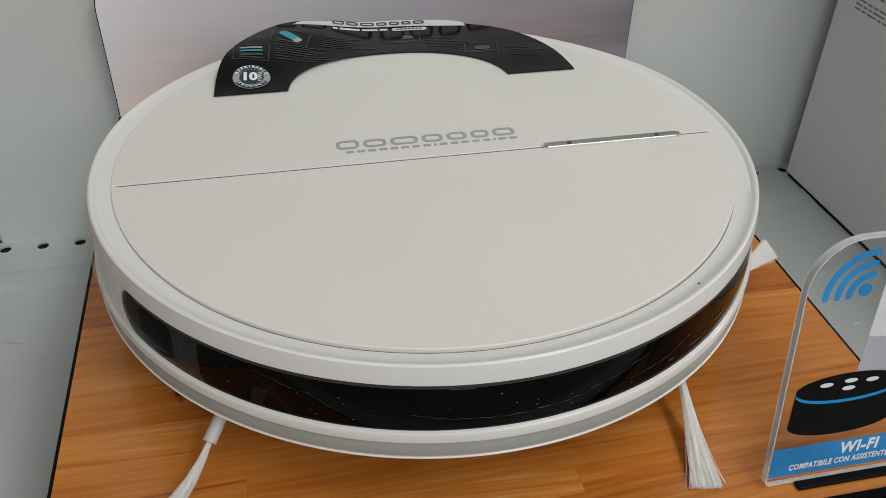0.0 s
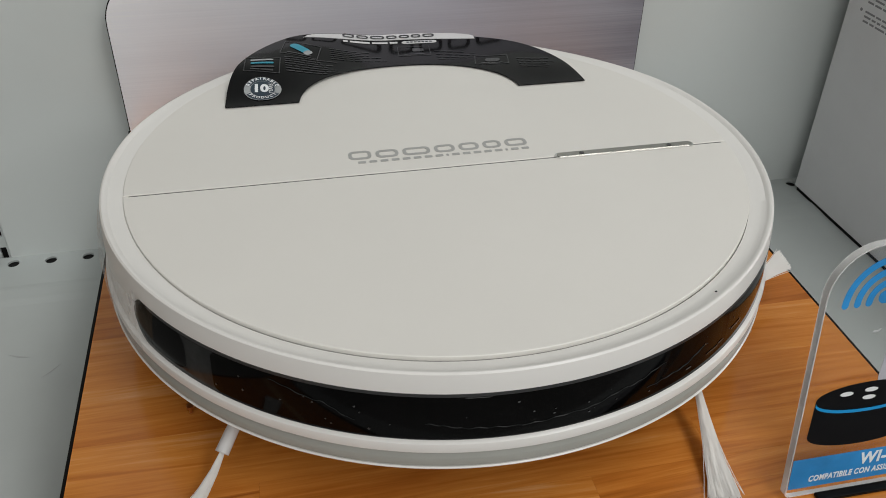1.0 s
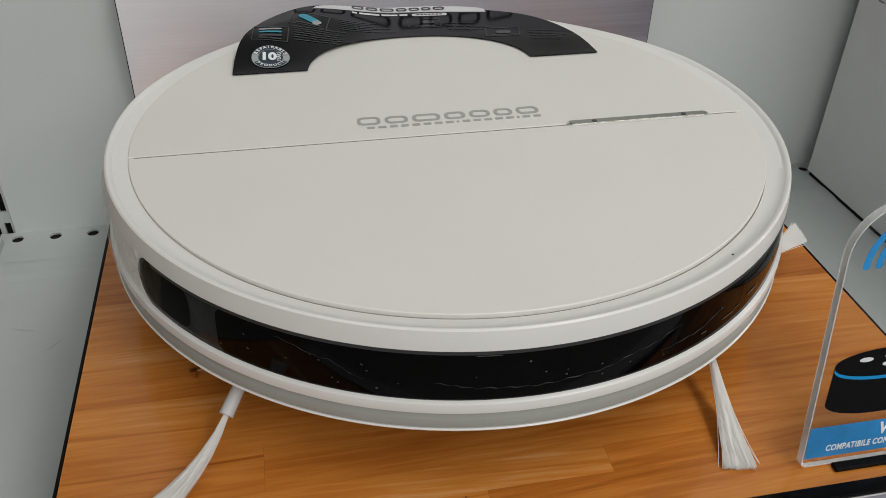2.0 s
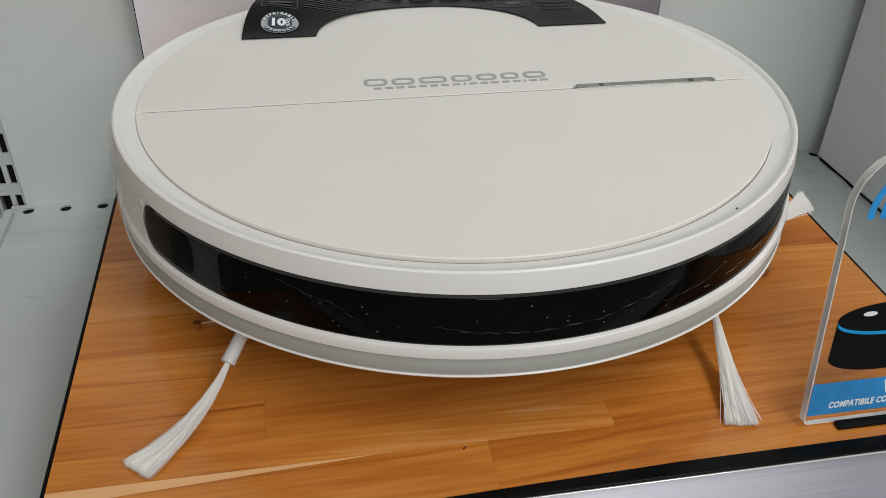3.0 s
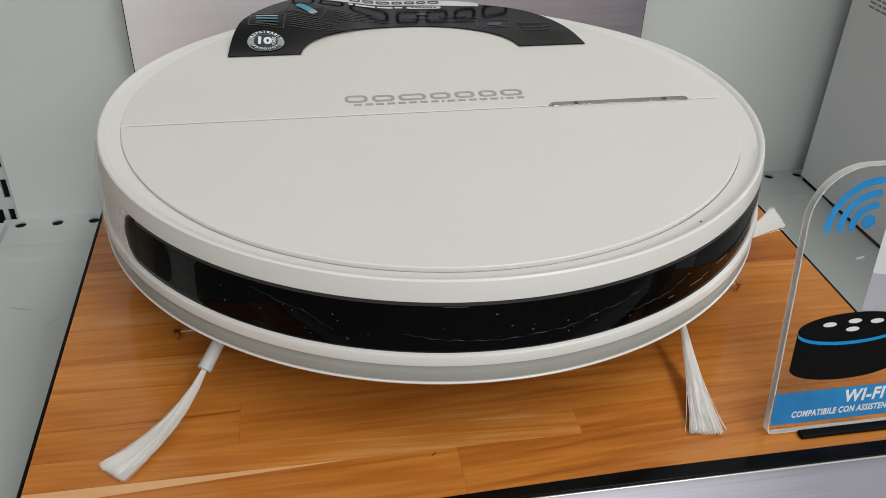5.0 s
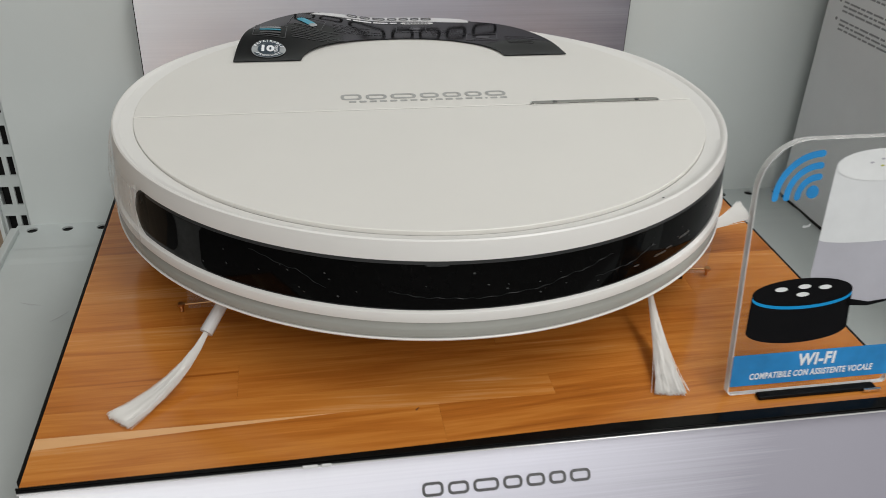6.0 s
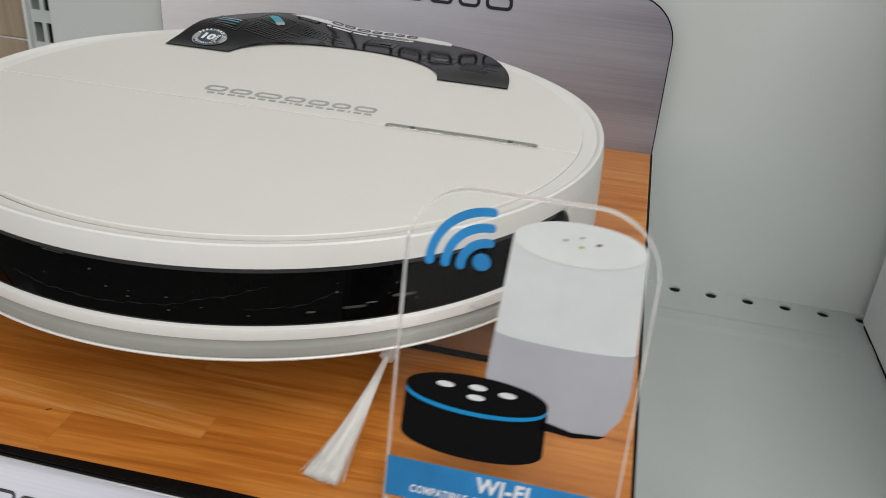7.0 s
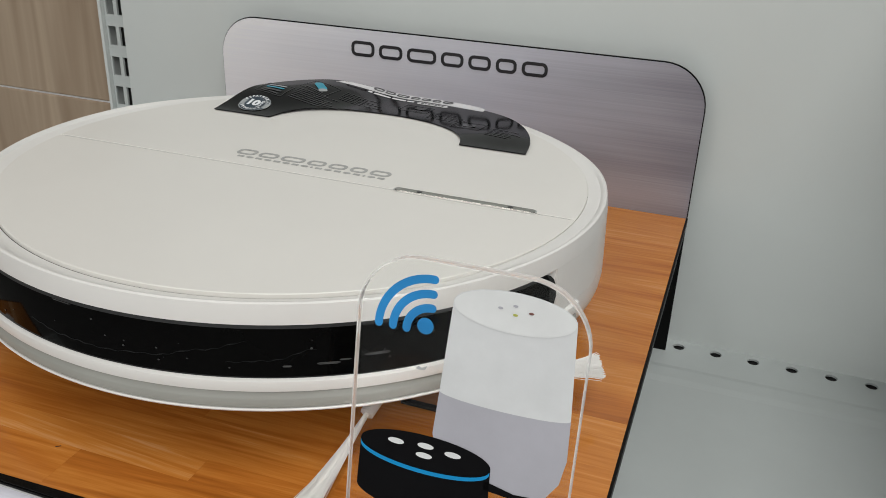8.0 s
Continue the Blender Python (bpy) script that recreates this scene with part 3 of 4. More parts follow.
smooth(part("side_wall", lathe(side, CX, CY, WIN1, WIN0 + 360, 130), WHITE_RIM, robot, "white side wall round the back"))


def window_strip():
    """Curved smoked window with rounded ends."""
    n, m = 150, 10
    zt, zb = 0.0642, 0.0421
    zc, hz = (zt + zb) / 2, (zt - zb) / 2
    bm = bmesh.new()
    cols = []
    arc = radians(WIN1 - WIN0) * 0.158
    for i in range(n + 1):
        u = i / n
        s = u * arc
        d = min(s, arc - s)
        rr = 0.011
        h = hz if d >= rr else hz * math.sqrt(max(0.02, 1 - ((rr - d) / rr) ** 2))
        a = radians(WIN0) + s / 0.158
        col = []
        for j in range(m + 1):
            z = zc + h * (2 * j / m - 1)
            bulge = 0.0003 * (1 - ((z - zc) / hz) ** 2)
            r = 0.1578 + 0.0010 * (zt - z) / (zt - zb) + bulge
            col.append(bm.verts.new((CX + r * math.cos(a), CY + r * math.sin(a), z)))
        cols.append(col)
    for i in range(n):
        for j in range(m):
            bm.faces.new((cols[i][j], cols[i + 1][j], cols[i + 1][j + 1], cols[i][j + 1]))
    return bm


smooth(part("window_backing", lathe([(0.1500, 0.0642), (0.1570, 0.0642), (0.1577, 0.0424), (0.1500, 0.0424)], CX, CY, WIN0 - 1, WIN1 + 1, 130), WHITE_RIM, robot, "white frame behind the window"))
smooth(part("front_window", window_strip(), BLACK_GLOSS, robot, "smoked glossy black sensor window"))


def window_patch(a0, a1, z0, z1, r_add, rad, nu=40, nv=6):
    """A rounded patch lying on the curved window."""
    bm = bmesh.new()
    cols = []
    wide = radians(a1 - a0) * 0.158
    for i in range(nu + 1):
        s = wide * i / nu
        d = min(s, wide - s)
        cut = 0 if d >= rad else rad - math.sqrt(max(0, rad * rad - (rad - d) ** 2))
        col = []
        for j in range(nv + 1):
            z = z0 + cut + (z1 - z0 - 2 * cut) * j / nv
            k = (z - 0.0432) / 0.0210
            r = 0.1578 + 0.0010 * (1 - k) + 0.0003 * (1 - (2 * k - 1) ** 2) + r_add
            a = radians(a0) + s / 0.158
            col.append(bm.verts.new((CX + r * math.cos(a), CY + r * math.sin(a), z)))
        cols.append(col)
    for i in range(nu):
        for j in range(nv):
            bm.faces.new((cols[i][j], cols[i + 1][j], cols[i + 1][j + 1], cols[i][j + 1]))
    return bm


smooth(part("window_pad", window_patch(-150.4, -138.6, 0.0446, 0.0630, 0.0002, 0.0062), PAD_BLACK, robot, "deep black rounded sensor pad"))
smooth(part("window_pad", window_patch(-133.4, -21.5, 0.0430, 0.0634, 0.0002, 0.0030, 120), PAD_BLACK, robot, "deep black long sensor pad"))
smooth(part("window_bezel", window_patch(-147.5, -24.0, 0.0628, 0.0641, 0.0004, 0.0006, 140, 3), BEZEL, robot, "dark grey bezel along the top of the window"))
rnd = random.Random(21)
specks = []
for k in range(34):
    a, z, w = rnd.uniform(-136, -26), rnd.uniform(0.0455, 0.0585), rnd.uniform(0.0004, 0.0010)
    specks.append(window_patch(a, a + math.degrees(w / 0.158), z, z + w * rnd.uniform(0.6, 1.0), 0.0004, w * 0.3, 3, 2))
# The thin patch at -98 is a glint on the bezel, painted on.
for a, w, z, h in ((-60, 3.2, 0.0478, 0.0010), (-57, 1.6, 0.0490, 0.0007), (-53.5, 3.6, 0.0502, 0.0012), (-64.5, 1.2, 0.0472, 0.0008), (-98, 3.5, 0.0622, 0.0004), (-31, 2.0, 0.0545, 0.0012)):
    specks.append(window_patch(a, a + w, z, z + h, 0.0004, h * 0.45, 8, 2))


def reflected_line(points, wide):
    """A thin wavy ridge lying on the curved window, painting a reflected edge through (angle, height) points."""
    bm = bmesh.new()
    rails = []
    steps = 14 * (len(points) - 1)
    for i in range(steps + 1):
        k, s = min(i // 14, len(points) - 2), i / 14 - min(i // 14, len(points) - 2)
        s = s * s * (3 - 2 * s)
        a = points[k][0] + (points[k + 1][0] - points[k][0]) * (i / 14 - k)
        z = points[k][1] + (points[k + 1][1] - points[k][1]) * s + 0.00025 * math.sin(i * 1.3)
        w = wide * (0.6 + 0.4 * math.sin(i * 0.9)) * min(1, 0.2 + i / 6, 0.2 + (steps - i) / 6)
        f = (z - 0.0432) / 0.0210
        r = 0.1578 + 0.0010 * (1 - f) + 0.0003 * (1 - (2 * f - 1) ** 2) + 0.0004
        c, d = math.cos(radians(a)), math.sin(radians(a))
        rails.append([bm.verts.new((CX + q * c, CY + q * d, z + h)) for q, h in ((r - 0.0002, -w), (r + 0.0001, 0), (r - 0.0002, w))])
    for A, B in zip(rails, rails[1:]):
        bm.faces.new((A[0], A[1], B[1], B[0]))
        bm.faces.new((A[1], A[2], B[2], B[1]))
    return bm


# Reflected edges in the glossy window, painted as thin wavy lines.
for points, wide in (([(-103, 0.0505), (-97, 0.0482), (-90, 0.0476), (-82, 0.0492), (-75, 0.0535), (-69, 0.0575)], 0.00035),
                     ([(-72, 0.0490), (-66, 0.0500), (-60, 0.0545)], 0.0003), ([(-124, 0.0600), (-117, 0.0560), (-112, 0.0500)], 0.00025)):
    part("reflection_line", reflected_line(points, wide * 0.6), REFLECTION_LINE, robot, "thin line painting a reflection in the window")
tagged(part("film_bubbles_and_glint", join(*specks), FILM_SPOT_GLINT, robot, "milky specks and bubbles under the protective film, and a painted glint"), kind="stuff")
BUMPER1 = WIN1 + 7.0
rear = [(0.1500, 0.0423), (0.1589, 0.0423), (0.1591, 0.0345), (0.1586, 0.0306), (0.1572, 0.0288), (0.1500, 0.0284)]
smooth(part("rear_skirt", lathe(rear, CX, CY, BUMPER1 + 0.15, 176.9, 140), WHITE_RIM, robot, "smooth white lower wall round the back"))
strip = [(0.1500, 0.0423), (0.1592, 0.0423), (0.1605, 0.0417), (0.1608, 0.0403), (0.1606, 0.0376), (0.1592, 0.0369), (0.1500, 0.0369)]
smooth(part("bumper_strip", lathe(strip, CX, CY, -183.0, BUMPER1, 180), WHITE_RIM, robot, "white bumper strip"))
skirt = [(0.1500, 0.0368), (0.1590, 0.0368), (0.1594, 0.0362), (0.1601, 0.0343), (0.1603, 0.0338), (0.1602, 0.0304), (0.1596, 0.0299), (0.1500, 0.0299)]
smooth(part("skirt", lathe(skirt, CX, CY, -183.0, BUMPER1, 180), GREY_SKIRT, robot, "grey rubber skirt"))
lip = [(0.1500, 0.0298), (0.1603, 0.0298), (0.1607, 0.0294), (0.1604, 0.0288), (0.1500, 0.0284)]
smooth(part("lower_lip", lathe(lip, CX, CY, -183.0, BUMPER1, 180), WHITE_RIM, robot, "thin white lower lip"))
part("underside", lathe([(0.0001, 0.060), (0.1500, 0.060), (0.1500, 0.0294), (0.140, 0.0262), (0.0001, 0.0262)], CX, CY, n=120), DARK_BASE, robot, "grey underside")

# status bar in the seam, brand mark and line of print on the lid
slot_y = 0.1742
part("status_bar_frame", slab(round_rect(0.2295, 0.3020, slot_y - 0.0026, slot_y + 0.0026, 0.0026, 6), flat_at(LID_Z + 0.0001), 0.0006), CHROME, robot, "chrome frame of the status bar")
part("status_bar", slab(round_rect(0.2303, 0.3012, slot_y - 0.0019, slot_y + 0.0019, 0.0019, 6), flat_at(LID_Z + 0.0007), 0.0003), SLOT_GREY, robot, "dark metallic status bar")
for x in (0.243, 0.289):
    part("button_dot", slab(round_rect(x - 0.0012, x + 0.0012, slot_y - 0.0012, slot_y + 0.0012, 0.0012, 5), flat_at(LID_Z + 0.0010), 0.0002), PRINT_GREY, robot)
print_row("lid_mark", word_mark(flat_at(LID_Z + 0.0001), 0.1300, 0.2200, 0.1888, 0.1970, 0.0002), MARK_GREY, robot, "silver-grey brand mark as plain shapes")
print_row("lid_line", bars(flat_at(LID_Z + 0.0001), 0.1340, 0.2195, 0.1857, 0.0019, [1, 1, 1, 1, 1, 1, 1, 1, 0.3, 1, 1, 1, 1, 1, 0.3, 1, 1], 0.0002, 0.45), MARK_GREY, robot, "line of silver-grey print")
speck = lathe([(0.0001, 0.0), (0.0006, 0.0), (0.0003, 0.0004), (0.0001, 0.0005)], 0.2581, 0.0592, n=8)
bmesh.ops.translate(speck, verts=speck.verts, vec=(0, 0, 0.0704))
part("dirt_speck", speck, INK, robot, "dark speck of dirt")


def sweep(points, radii, sides=3):
    """A thin tapering rod along a line of points."""
    bm_rings = []
    for i, p in enumerate(points):
        d = (points[min(i + 1, len(points) - 1)] - points[max(i - 1, 0)]).normalized()
        a = d.cross(Vector((0, 0, 1)))
        a = a.normalized() if a.length > 1e-6 else Vector((1, 0, 0))
        b = d.cross(a)
        bm_rings.append([p + radii[i] * (a * math.cos(2 * math.pi * k / sides) + b * math.sin(2 * math.pi * k / sides)) for k in range(sides)])
    return bm_rings


def bristles(root, knee, tips, count, fan, seed, thick=0.00012):
    """A tuft of nylon bristles from one root to a spread row of tips."""
    rnd = random.Random(seed)
    bm = bmesh.new()
    t0, t1 = Vector(tips[0]), Vector(tips[1])
    for i in range(count):
        u = rnd.random()
        stray = 1.35 if rnd.random() < 0.08 else 1.0
        tip = t0.lerp(t1, 0.5 + (u - 0.5) * stray) + Vector((rnd.uniform(-1, 1), rnd.uniform(-1, 1), 0)) * 0.0013
        tip.z += rnd.uniform(-0.0003, 0.0016)
        j = Vector((rnd.uniform(-1, 1), rnd.uniform(-1, 1), rnd.uniform(-1, 1))) * fan
        a, b = Vector(root) + j * 0.6, Vector(knee) + j + (t1 - t0) * (u - 0.5) * 0.33
        pts = []
        for k in range(7):
            s = k / 6
            pts.append(a * (1 - s) ** 2 + b * 2 * s * (1 - s) + tip * s * s)
        rings = [[bm.verts.new(q) for q in r] for r in sweep(pts, [thick] * 7)]
        for A, B in zip(rings, rings[1:]):
            for k in range(3):
                bm.faces.new((A[k], A[(k + 1) % 3], B[(k + 1) % 3], B[k]))
    return bm


def sleeve(a, b, r0, r1):
    bm = bmesh.new()
    rings = [[bm.verts.new(q) for q in r] for r in sweep([Vector(a), Vector(a).lerp(Vector(b), 0.5), Vector(b)], [r0, (r0 + r1) / 2, r1], 8)]
    for A, B in zip(rings, rings[1:]):
        for k in range(8):
            bm.faces.new((A[k], A[(k + 1) % 8], B[(k + 1) % 8], B[k]))
    bm.faces.new(rings[0])
    bm.faces.new(rings[-1])
    return bm


brushes = [((0.0750, 0.0850, 0.0280), (0.0625, 0.0668, 0.0150), (0.0520, 0.0470, 0.0035), ((0.0262, 0.0342, 0.0010), (0.0345, 0.0268, 0.0010)), 190),
           ((0.2690, 0.0957, 0.0280), (0.2640, 0.0690, 0.0185), (0.2600, 0.0420, 0.0060), ((0.2506, 0.0190, 0.0008), (0.2618, 0.0172, 0.0008)), 160),
           ((0.2900, 0.1080, 0.0215), (0.3080, 0.1160, 0.0205), (0.3280, 0.1270, 0.0205), ((0.3420, 0.1400, 0.0230), (0.3468, 0.1345, 0.0165)), 150)]
for k, (root, end, knee, tips, count) in enumerate(brushes):
    root, end, knee = (UNTIP @ Vector(v) for v in (root, end, knee))
    tips = [UNTIP @ Vector(v) for v in tips]
    tuft = smooth(part("brush_sleeve", sleeve(root, end, 0.0024, 0.0030), SLEEVE, robot, "pale rubber sleeve of the side brush"), 60)
    part("bristles", bristles(end + (root - end) * 0.05, knee, tips, int(count * 3.2), 0.0012, k + 3), BRISTLE, tuft, "white nylon bristles")

# clear wrapping film round one end of the bumper
smooth(part("film", lathe([(0.1598, 0.0640), (0.1618, 0.052), (0.1612, 0.0340)], CX, CY, -182, -149, 24, closed=False), FILM, robot, "clear wrapping film with creases"))


def acrylic_foot(x0, x1, y0, y1, screw):
    f = thing("acrylic_riser", (x0 + x1) / 2, (y0 + y1) / 2, 0.0, "clear acrylic riser block under the robot vacuum", "riser", group="risers under the robot")
    part("block", block(x0, x1, y0, y1, 0.0003, 0.0255, 0.0008, 2), ACRYLIC_FOOT, f)
    sx, sy = screw
    part("screw", join(lathe([(0.0001, 0.0040), (0.0016, 0.0040), (0.0016, 0.0052), (0.0001, 0.0052)], sx, sy, n=14),
                       lathe([(0.0001, 0.0008), (0.0008, 0.0008), (0.0008, 0.0040), (0.0001, 0.0040)], sx, sy, n=10)), BRASS, f, "brass screw")
    part("rod", sleeve((sx, sy, 0.0046), (sx + (0.016 if sx < 0.2 else -0.014), sy + 0.001, 0.0046), 0.0005, 0.0005), BRASS, f, "thin brass rod")
    return f


acrylic_foot(0.050, 0.085, 0.1075, 0.150, (0.0475, 0.1055))
right_foot = acrylic_foot(0.266, 0.3135, 0.1085, 0.150, (0.3120, 0.1060))
part("foot_strip", block(0.2640, 0.2985, 0.1045, 0.1075, 0.0002, 0.0020, 0.0004), BLACK_EDGE, right_foot, "black strip along the base")

# ---- the black information card on the lid ----
card = thing("information_card", CX, CY, 0.0, "glossy black printed card curved on the robot's lid", "information card")
card.rotation_euler.x = PITCH
LX, LY, RO, RI, CUT = 0.1727, 0.2520, 0.1015, 0.0622, 0.2575


def card_outer(x):
    u = min(1.0, abs(x - LX) / RO)
    ry = 0.0958 - 0.0028 * max(-1.0, min(1.0, (x - LX) / 0.06))
    return LY + ry * (1 - u ** 2.2) ** (1 / 2.2)


def card_inner(x):
    u = min(1.0, abs(x - LX) / RI)
    return LY + 0.0455 * (1 - u ** 2.15) ** (1 / 2.15)


def card_z(x, y):
    """The card lies flat at its ends and inner edge; one arm has buckled up along its outer edge, the other curls slightly."""
    r = math.hypot((x - LX) / RO, max(0.0, y - LY) / 0.0955)
    out = smoothstep(0.50, 0.95, r)
    along = smoothstep(CUT, 0.298, y)
    hump = 0.0078 * (1 - smoothstep(0.106, 0.172, x)) * along * (0.22 + 0.78 * out)
    curl = 0.0018 * math.exp(-((x - 0.255) / 0.024) ** 2) * smoothstep(CUT, 0.285, y)
    return LID_Z + 0.0005 + hump + curl


def card_patch(x0, x1, low, high, nx, ny, lift=0.0, depth=0.0004):
    """A curved patch of card between two lines low(x) and high(x)."""
    bm = bmesh.new()
    top, bot = [], []
    for i in range(nx + 1):
        x = x0 + (x1 - x0) * i / nx
        a, b = low(x), high(x)
        ys = [a + (b - a) * j / ny for j in range(ny + 1)]
        top.append([bm.verts.new((x, y, card_z(x, y) + lift + depth)) for y in ys])
        bot.append([bm.verts.new((x, y, card_z(x, y) + lift)) for y in ys])
    for i in range(nx):
        for j in range(ny):
            bm.faces.new((top[i][j], top[i + 1][j], top[i + 1][j + 1], top[i][j + 1]))
            bm.faces.new((bot[i][j + 1], bot[i + 1][j + 1], bot[i + 1][j], bot[i][j]))
        for j in (0, ny):
            bm.faces.new((top[i][j], bot[i][j], bot[i + 1][j], top[i + 1][j]))
    for i in (0, nx):
        for j in range(ny):
            bm.faces.new((top[i][j], top[i][j + 1], bot[i][j + 1], bot[i][j]))
    return bm


half = RO * 0.9985
smooth(part("sheet", card_patch(LX - half, LX + half, lambda x: max(CUT, card_inner(x)), lambda x: max(card_outer(x), CUT + 0.0003), 180, 12), CARD_BLACK, card, "glossy black printed sheet"))
smooth(part("white_band", card_patch(0.1190, 0.2260, lambda x: 0.3380 - 0.0055 * abs((x - LX) / 0.0535) ** 2 - 0.0020 * (x - LX) / 0.0535, lambda x: 0.3335 + 0.0135 * math.sqrt(max(0, 1 - ((x - LX) / 0.0537) ** 2)), 40, 4, 0.0003), CARD_WHITE, card, "white band along the top"))


def on_card(x, y, turn=0, lift=0.0006):
    """Flat pose over the card; what is laid out there is draped on its surface afterwards."""
    return Matrix.Translation((x, y, lift)) @ Matrix.Rotation(radians(turn), 4, "Z")


def printed(name, bm, mat, parent, label=""):
    """Print laid on the card: long edges are cut up and every point follows the card's curve."""
    long = [e for e in bm.edges if e.calc_length() > 0.0035]
    if long:
        bmesh.ops.subdivide_edges(bm, edges=long, cuts=5, use_grid_fill=True)
    for v in bm.verts:
        v.co.z += card_z(v.co.x, v.co.y)
    return part(name, bm, mat, parent, label)


def printed_row(name, pieces, mat, parent, label=""):
    for bm in pieces:
        printed(name, bm, mat, parent, label)


printed_row("band_mark", word_mark(on_card(LX, 0.3420, -1.5, 0.0009), -0.0290, 0.0290, -0.0028, 0.0028, 0.0002), INK, card, "black brand mark as plain shapes")
printed_row("band_line", bars(on_card(0.160, 0.3333, -2), -0.017, 0.017, 0, 0.0026, [1.2, 5, 4, 2], 0.0001, 0.5), CARD_WHITE, card, "line of white print")
printed("white_pill", slab(round_rect(-0.011, 0.011, -0.0021, 0.0021, 0.0021, 5), on_card(0.1905, 0.3315, -3), 0.0001), CARD_WHITE, card)
printed_row("pill_print", bars(on_card(0.1905, 0.3315, -3, 0.0008), -0.008, 0.008, 0, 0.0016, [1, 1, 1, 1, 1, 1, 1], 0.0001, 0.4), INK, card)


def picture_box(x, y, w, h, turn):
    m = on_card(x, y, turn)
    ring = join(*[slab(round_rect(a, b, c, d, 0.0001, 1), m, 0.0001) for a, b, c, d in (
        (-w / 2, w / 2, -h / 2, -h / 2 + 0.0004), (-w / 2, w / 2, h / 2 - 0.0004, h / 2),
        (-w / 2, -w / 2 + 0.0004, -h / 2, h / 2), (w / 2 - 0.0004, w / 2, -h / 2, h / 2))])
    printed("picture_frame", ring, PRINT_GREY, card, "thin grey frame round a small picture")
    printed("picture_line", join(*bars(m, -w * 0.32, w * 0.32, -h * 0.36, 0.0011, [3, 4], 0.0001, 0.4)), PRINT_GREY, card)
    return m


m = picture_box(0.1162, 0.3157, 0.022, 0.017, -14)
printed("tube_picture", slab(round_rect(-0.008, 0.006, -0.0025, 0.0035, 0.003, 5), m @ Matrix.Rotation(radians(-32), 4, "Z"), 0.00012), PRINT_TEAL, card, "teal tube picture")
printed("tube_mouth", slab(round_rect(0.0035, 0.0075, -0.003, 0.003, 0.002, 6), m @ Matrix.Rotation(radians(-32), 4, "Z") @ Matrix.Translation((0, 0, 0.0001)), 0.00012), SILVER_PRINT, card)
m = picture_box(0.0930, 0.2960, 0.020, 0.017, -6)
for k, mat in ((0.0048, SILVER_PRINT), (0.0008, PRINT_TEAL), (-0.0032, PRINT_GREY)):
    printed("airflow_picture", slab(round_rect(-0.0065, 0.0065, k - 0.0009, k + 0.0009, 0.0009, 4), m @ Matrix.Rotation(radians(6), 4, "Z"), 0.00012), mat, card)
m = picture_box(0.1847, 0.3175, 0.020, 0.014, -4)
printed("device_picture", slab(round_rect(-0.001, 0.006, -0.001, 0.004, 0.001, 3), m, 0.00012), PRINT_GREY, card)
m = picture_box(0.2280, 0.2949, 0.020, 0.013, -10)
printed("ring_picture", slab(round_rect(-0.004, 0.005, -0.003, 0.002, 0.0024, 6), m, 0.00012), PRINT_GREY, card)
rnd = random.Random(5)
for x, y, w, n, turn, mat in ((0.124, 0.2975, 0.036, 7, -3, PRINT_GREY), (0.150, 0.3130, 0.034, 6, -6, PRINT_DARKGREY), (0.212, 0.3080, 0.030, 6, -8, PRINT_DARKGREY), (0.2535, 0.2850, 0.022, 6, -12, PRINT_DARKGREY)):
    for i in range(n):
        yy = y + 0.0075 - i * 0.0025
        if yy < card_inner(x) + 0.003 and abs(x - LX) < RI:
            continue
        ww = w * rnd.uniform(0.55, 1.0)
        printed("print_line", join(*bars(on_card(x - w / 2, yy, turn), 0, ww, 0, 0.0006, [rnd.uniform(1, 4) for _ in range(5)], 0.0001, 0.5)), mat, card)

# round badge
bx, by = 0.0919, 0.2722


def disc(r, m, depth, n=40, rings=5):
    """A round patch in rings, so that it can follow a curved support."""
    bm = bmesh.new()
    mid = bm.verts.new(m @ Vector((0, 0, depth)))
    loops = [[bm.verts.new(m @ Vector((r * k / rings * math.cos(2 * math.pi * i / n), r * k / rings * math.sin(2 * math.pi * i / n), depth))) for i in range(n)] for k in range(1, rings + 1)]
    for i in range(n):
        bm.faces.new((mid, loops[0][i], loops[0][(i + 1) % n]))
        for A, B in zip(loops, loops[1:]):
            bm.faces.new((A[i], B[i], B[(i + 1) % n], A[(i + 1) % n]))
    return bm


badge = printed("badge", disc(0.0102, on_card(bx, by, -3), 0.0002), SILVER_PRINT, card, "silver and navy round badge reading 10 years repairable product")
for a0 in (25, 205):
    ring_out, ring_in = ellipse(0, 0, 0.0097, 0.0097, a0, a0 + 130, 24), ellipse(0, 0, 0.0071, 0.0071, a0, a0 + 130, 24)
    printed("badge_ring", slab(ring_out + ring_in[::-1], on_card(bx, by, -3, 0.0008), 0.0001), NAVY_PRINT, badge, "dark band behind the badge's words")
printed("badge_field", disc(0.0066, on_card(bx, by, -3, 0.0009), 0.0001), NAVY_PRINT, badge)
mid = on_card(bx, by, -3, 0.0013)
printed("badge_number", text_mesh("10", 0.0088, mid @ Matrix.Translation((-0.0012, 0, 0)), 0.0001, 0.00042), TEXT_WHITE, badge)
printed("badge_years", text_mesh("YEARS", 0.0030, mid @ Matrix.Translation((0.0045, 0, 0)) @ Matrix.Rotation(radians(90), 4, "Z"), 0.0001), TEXT_WHITE, badge)
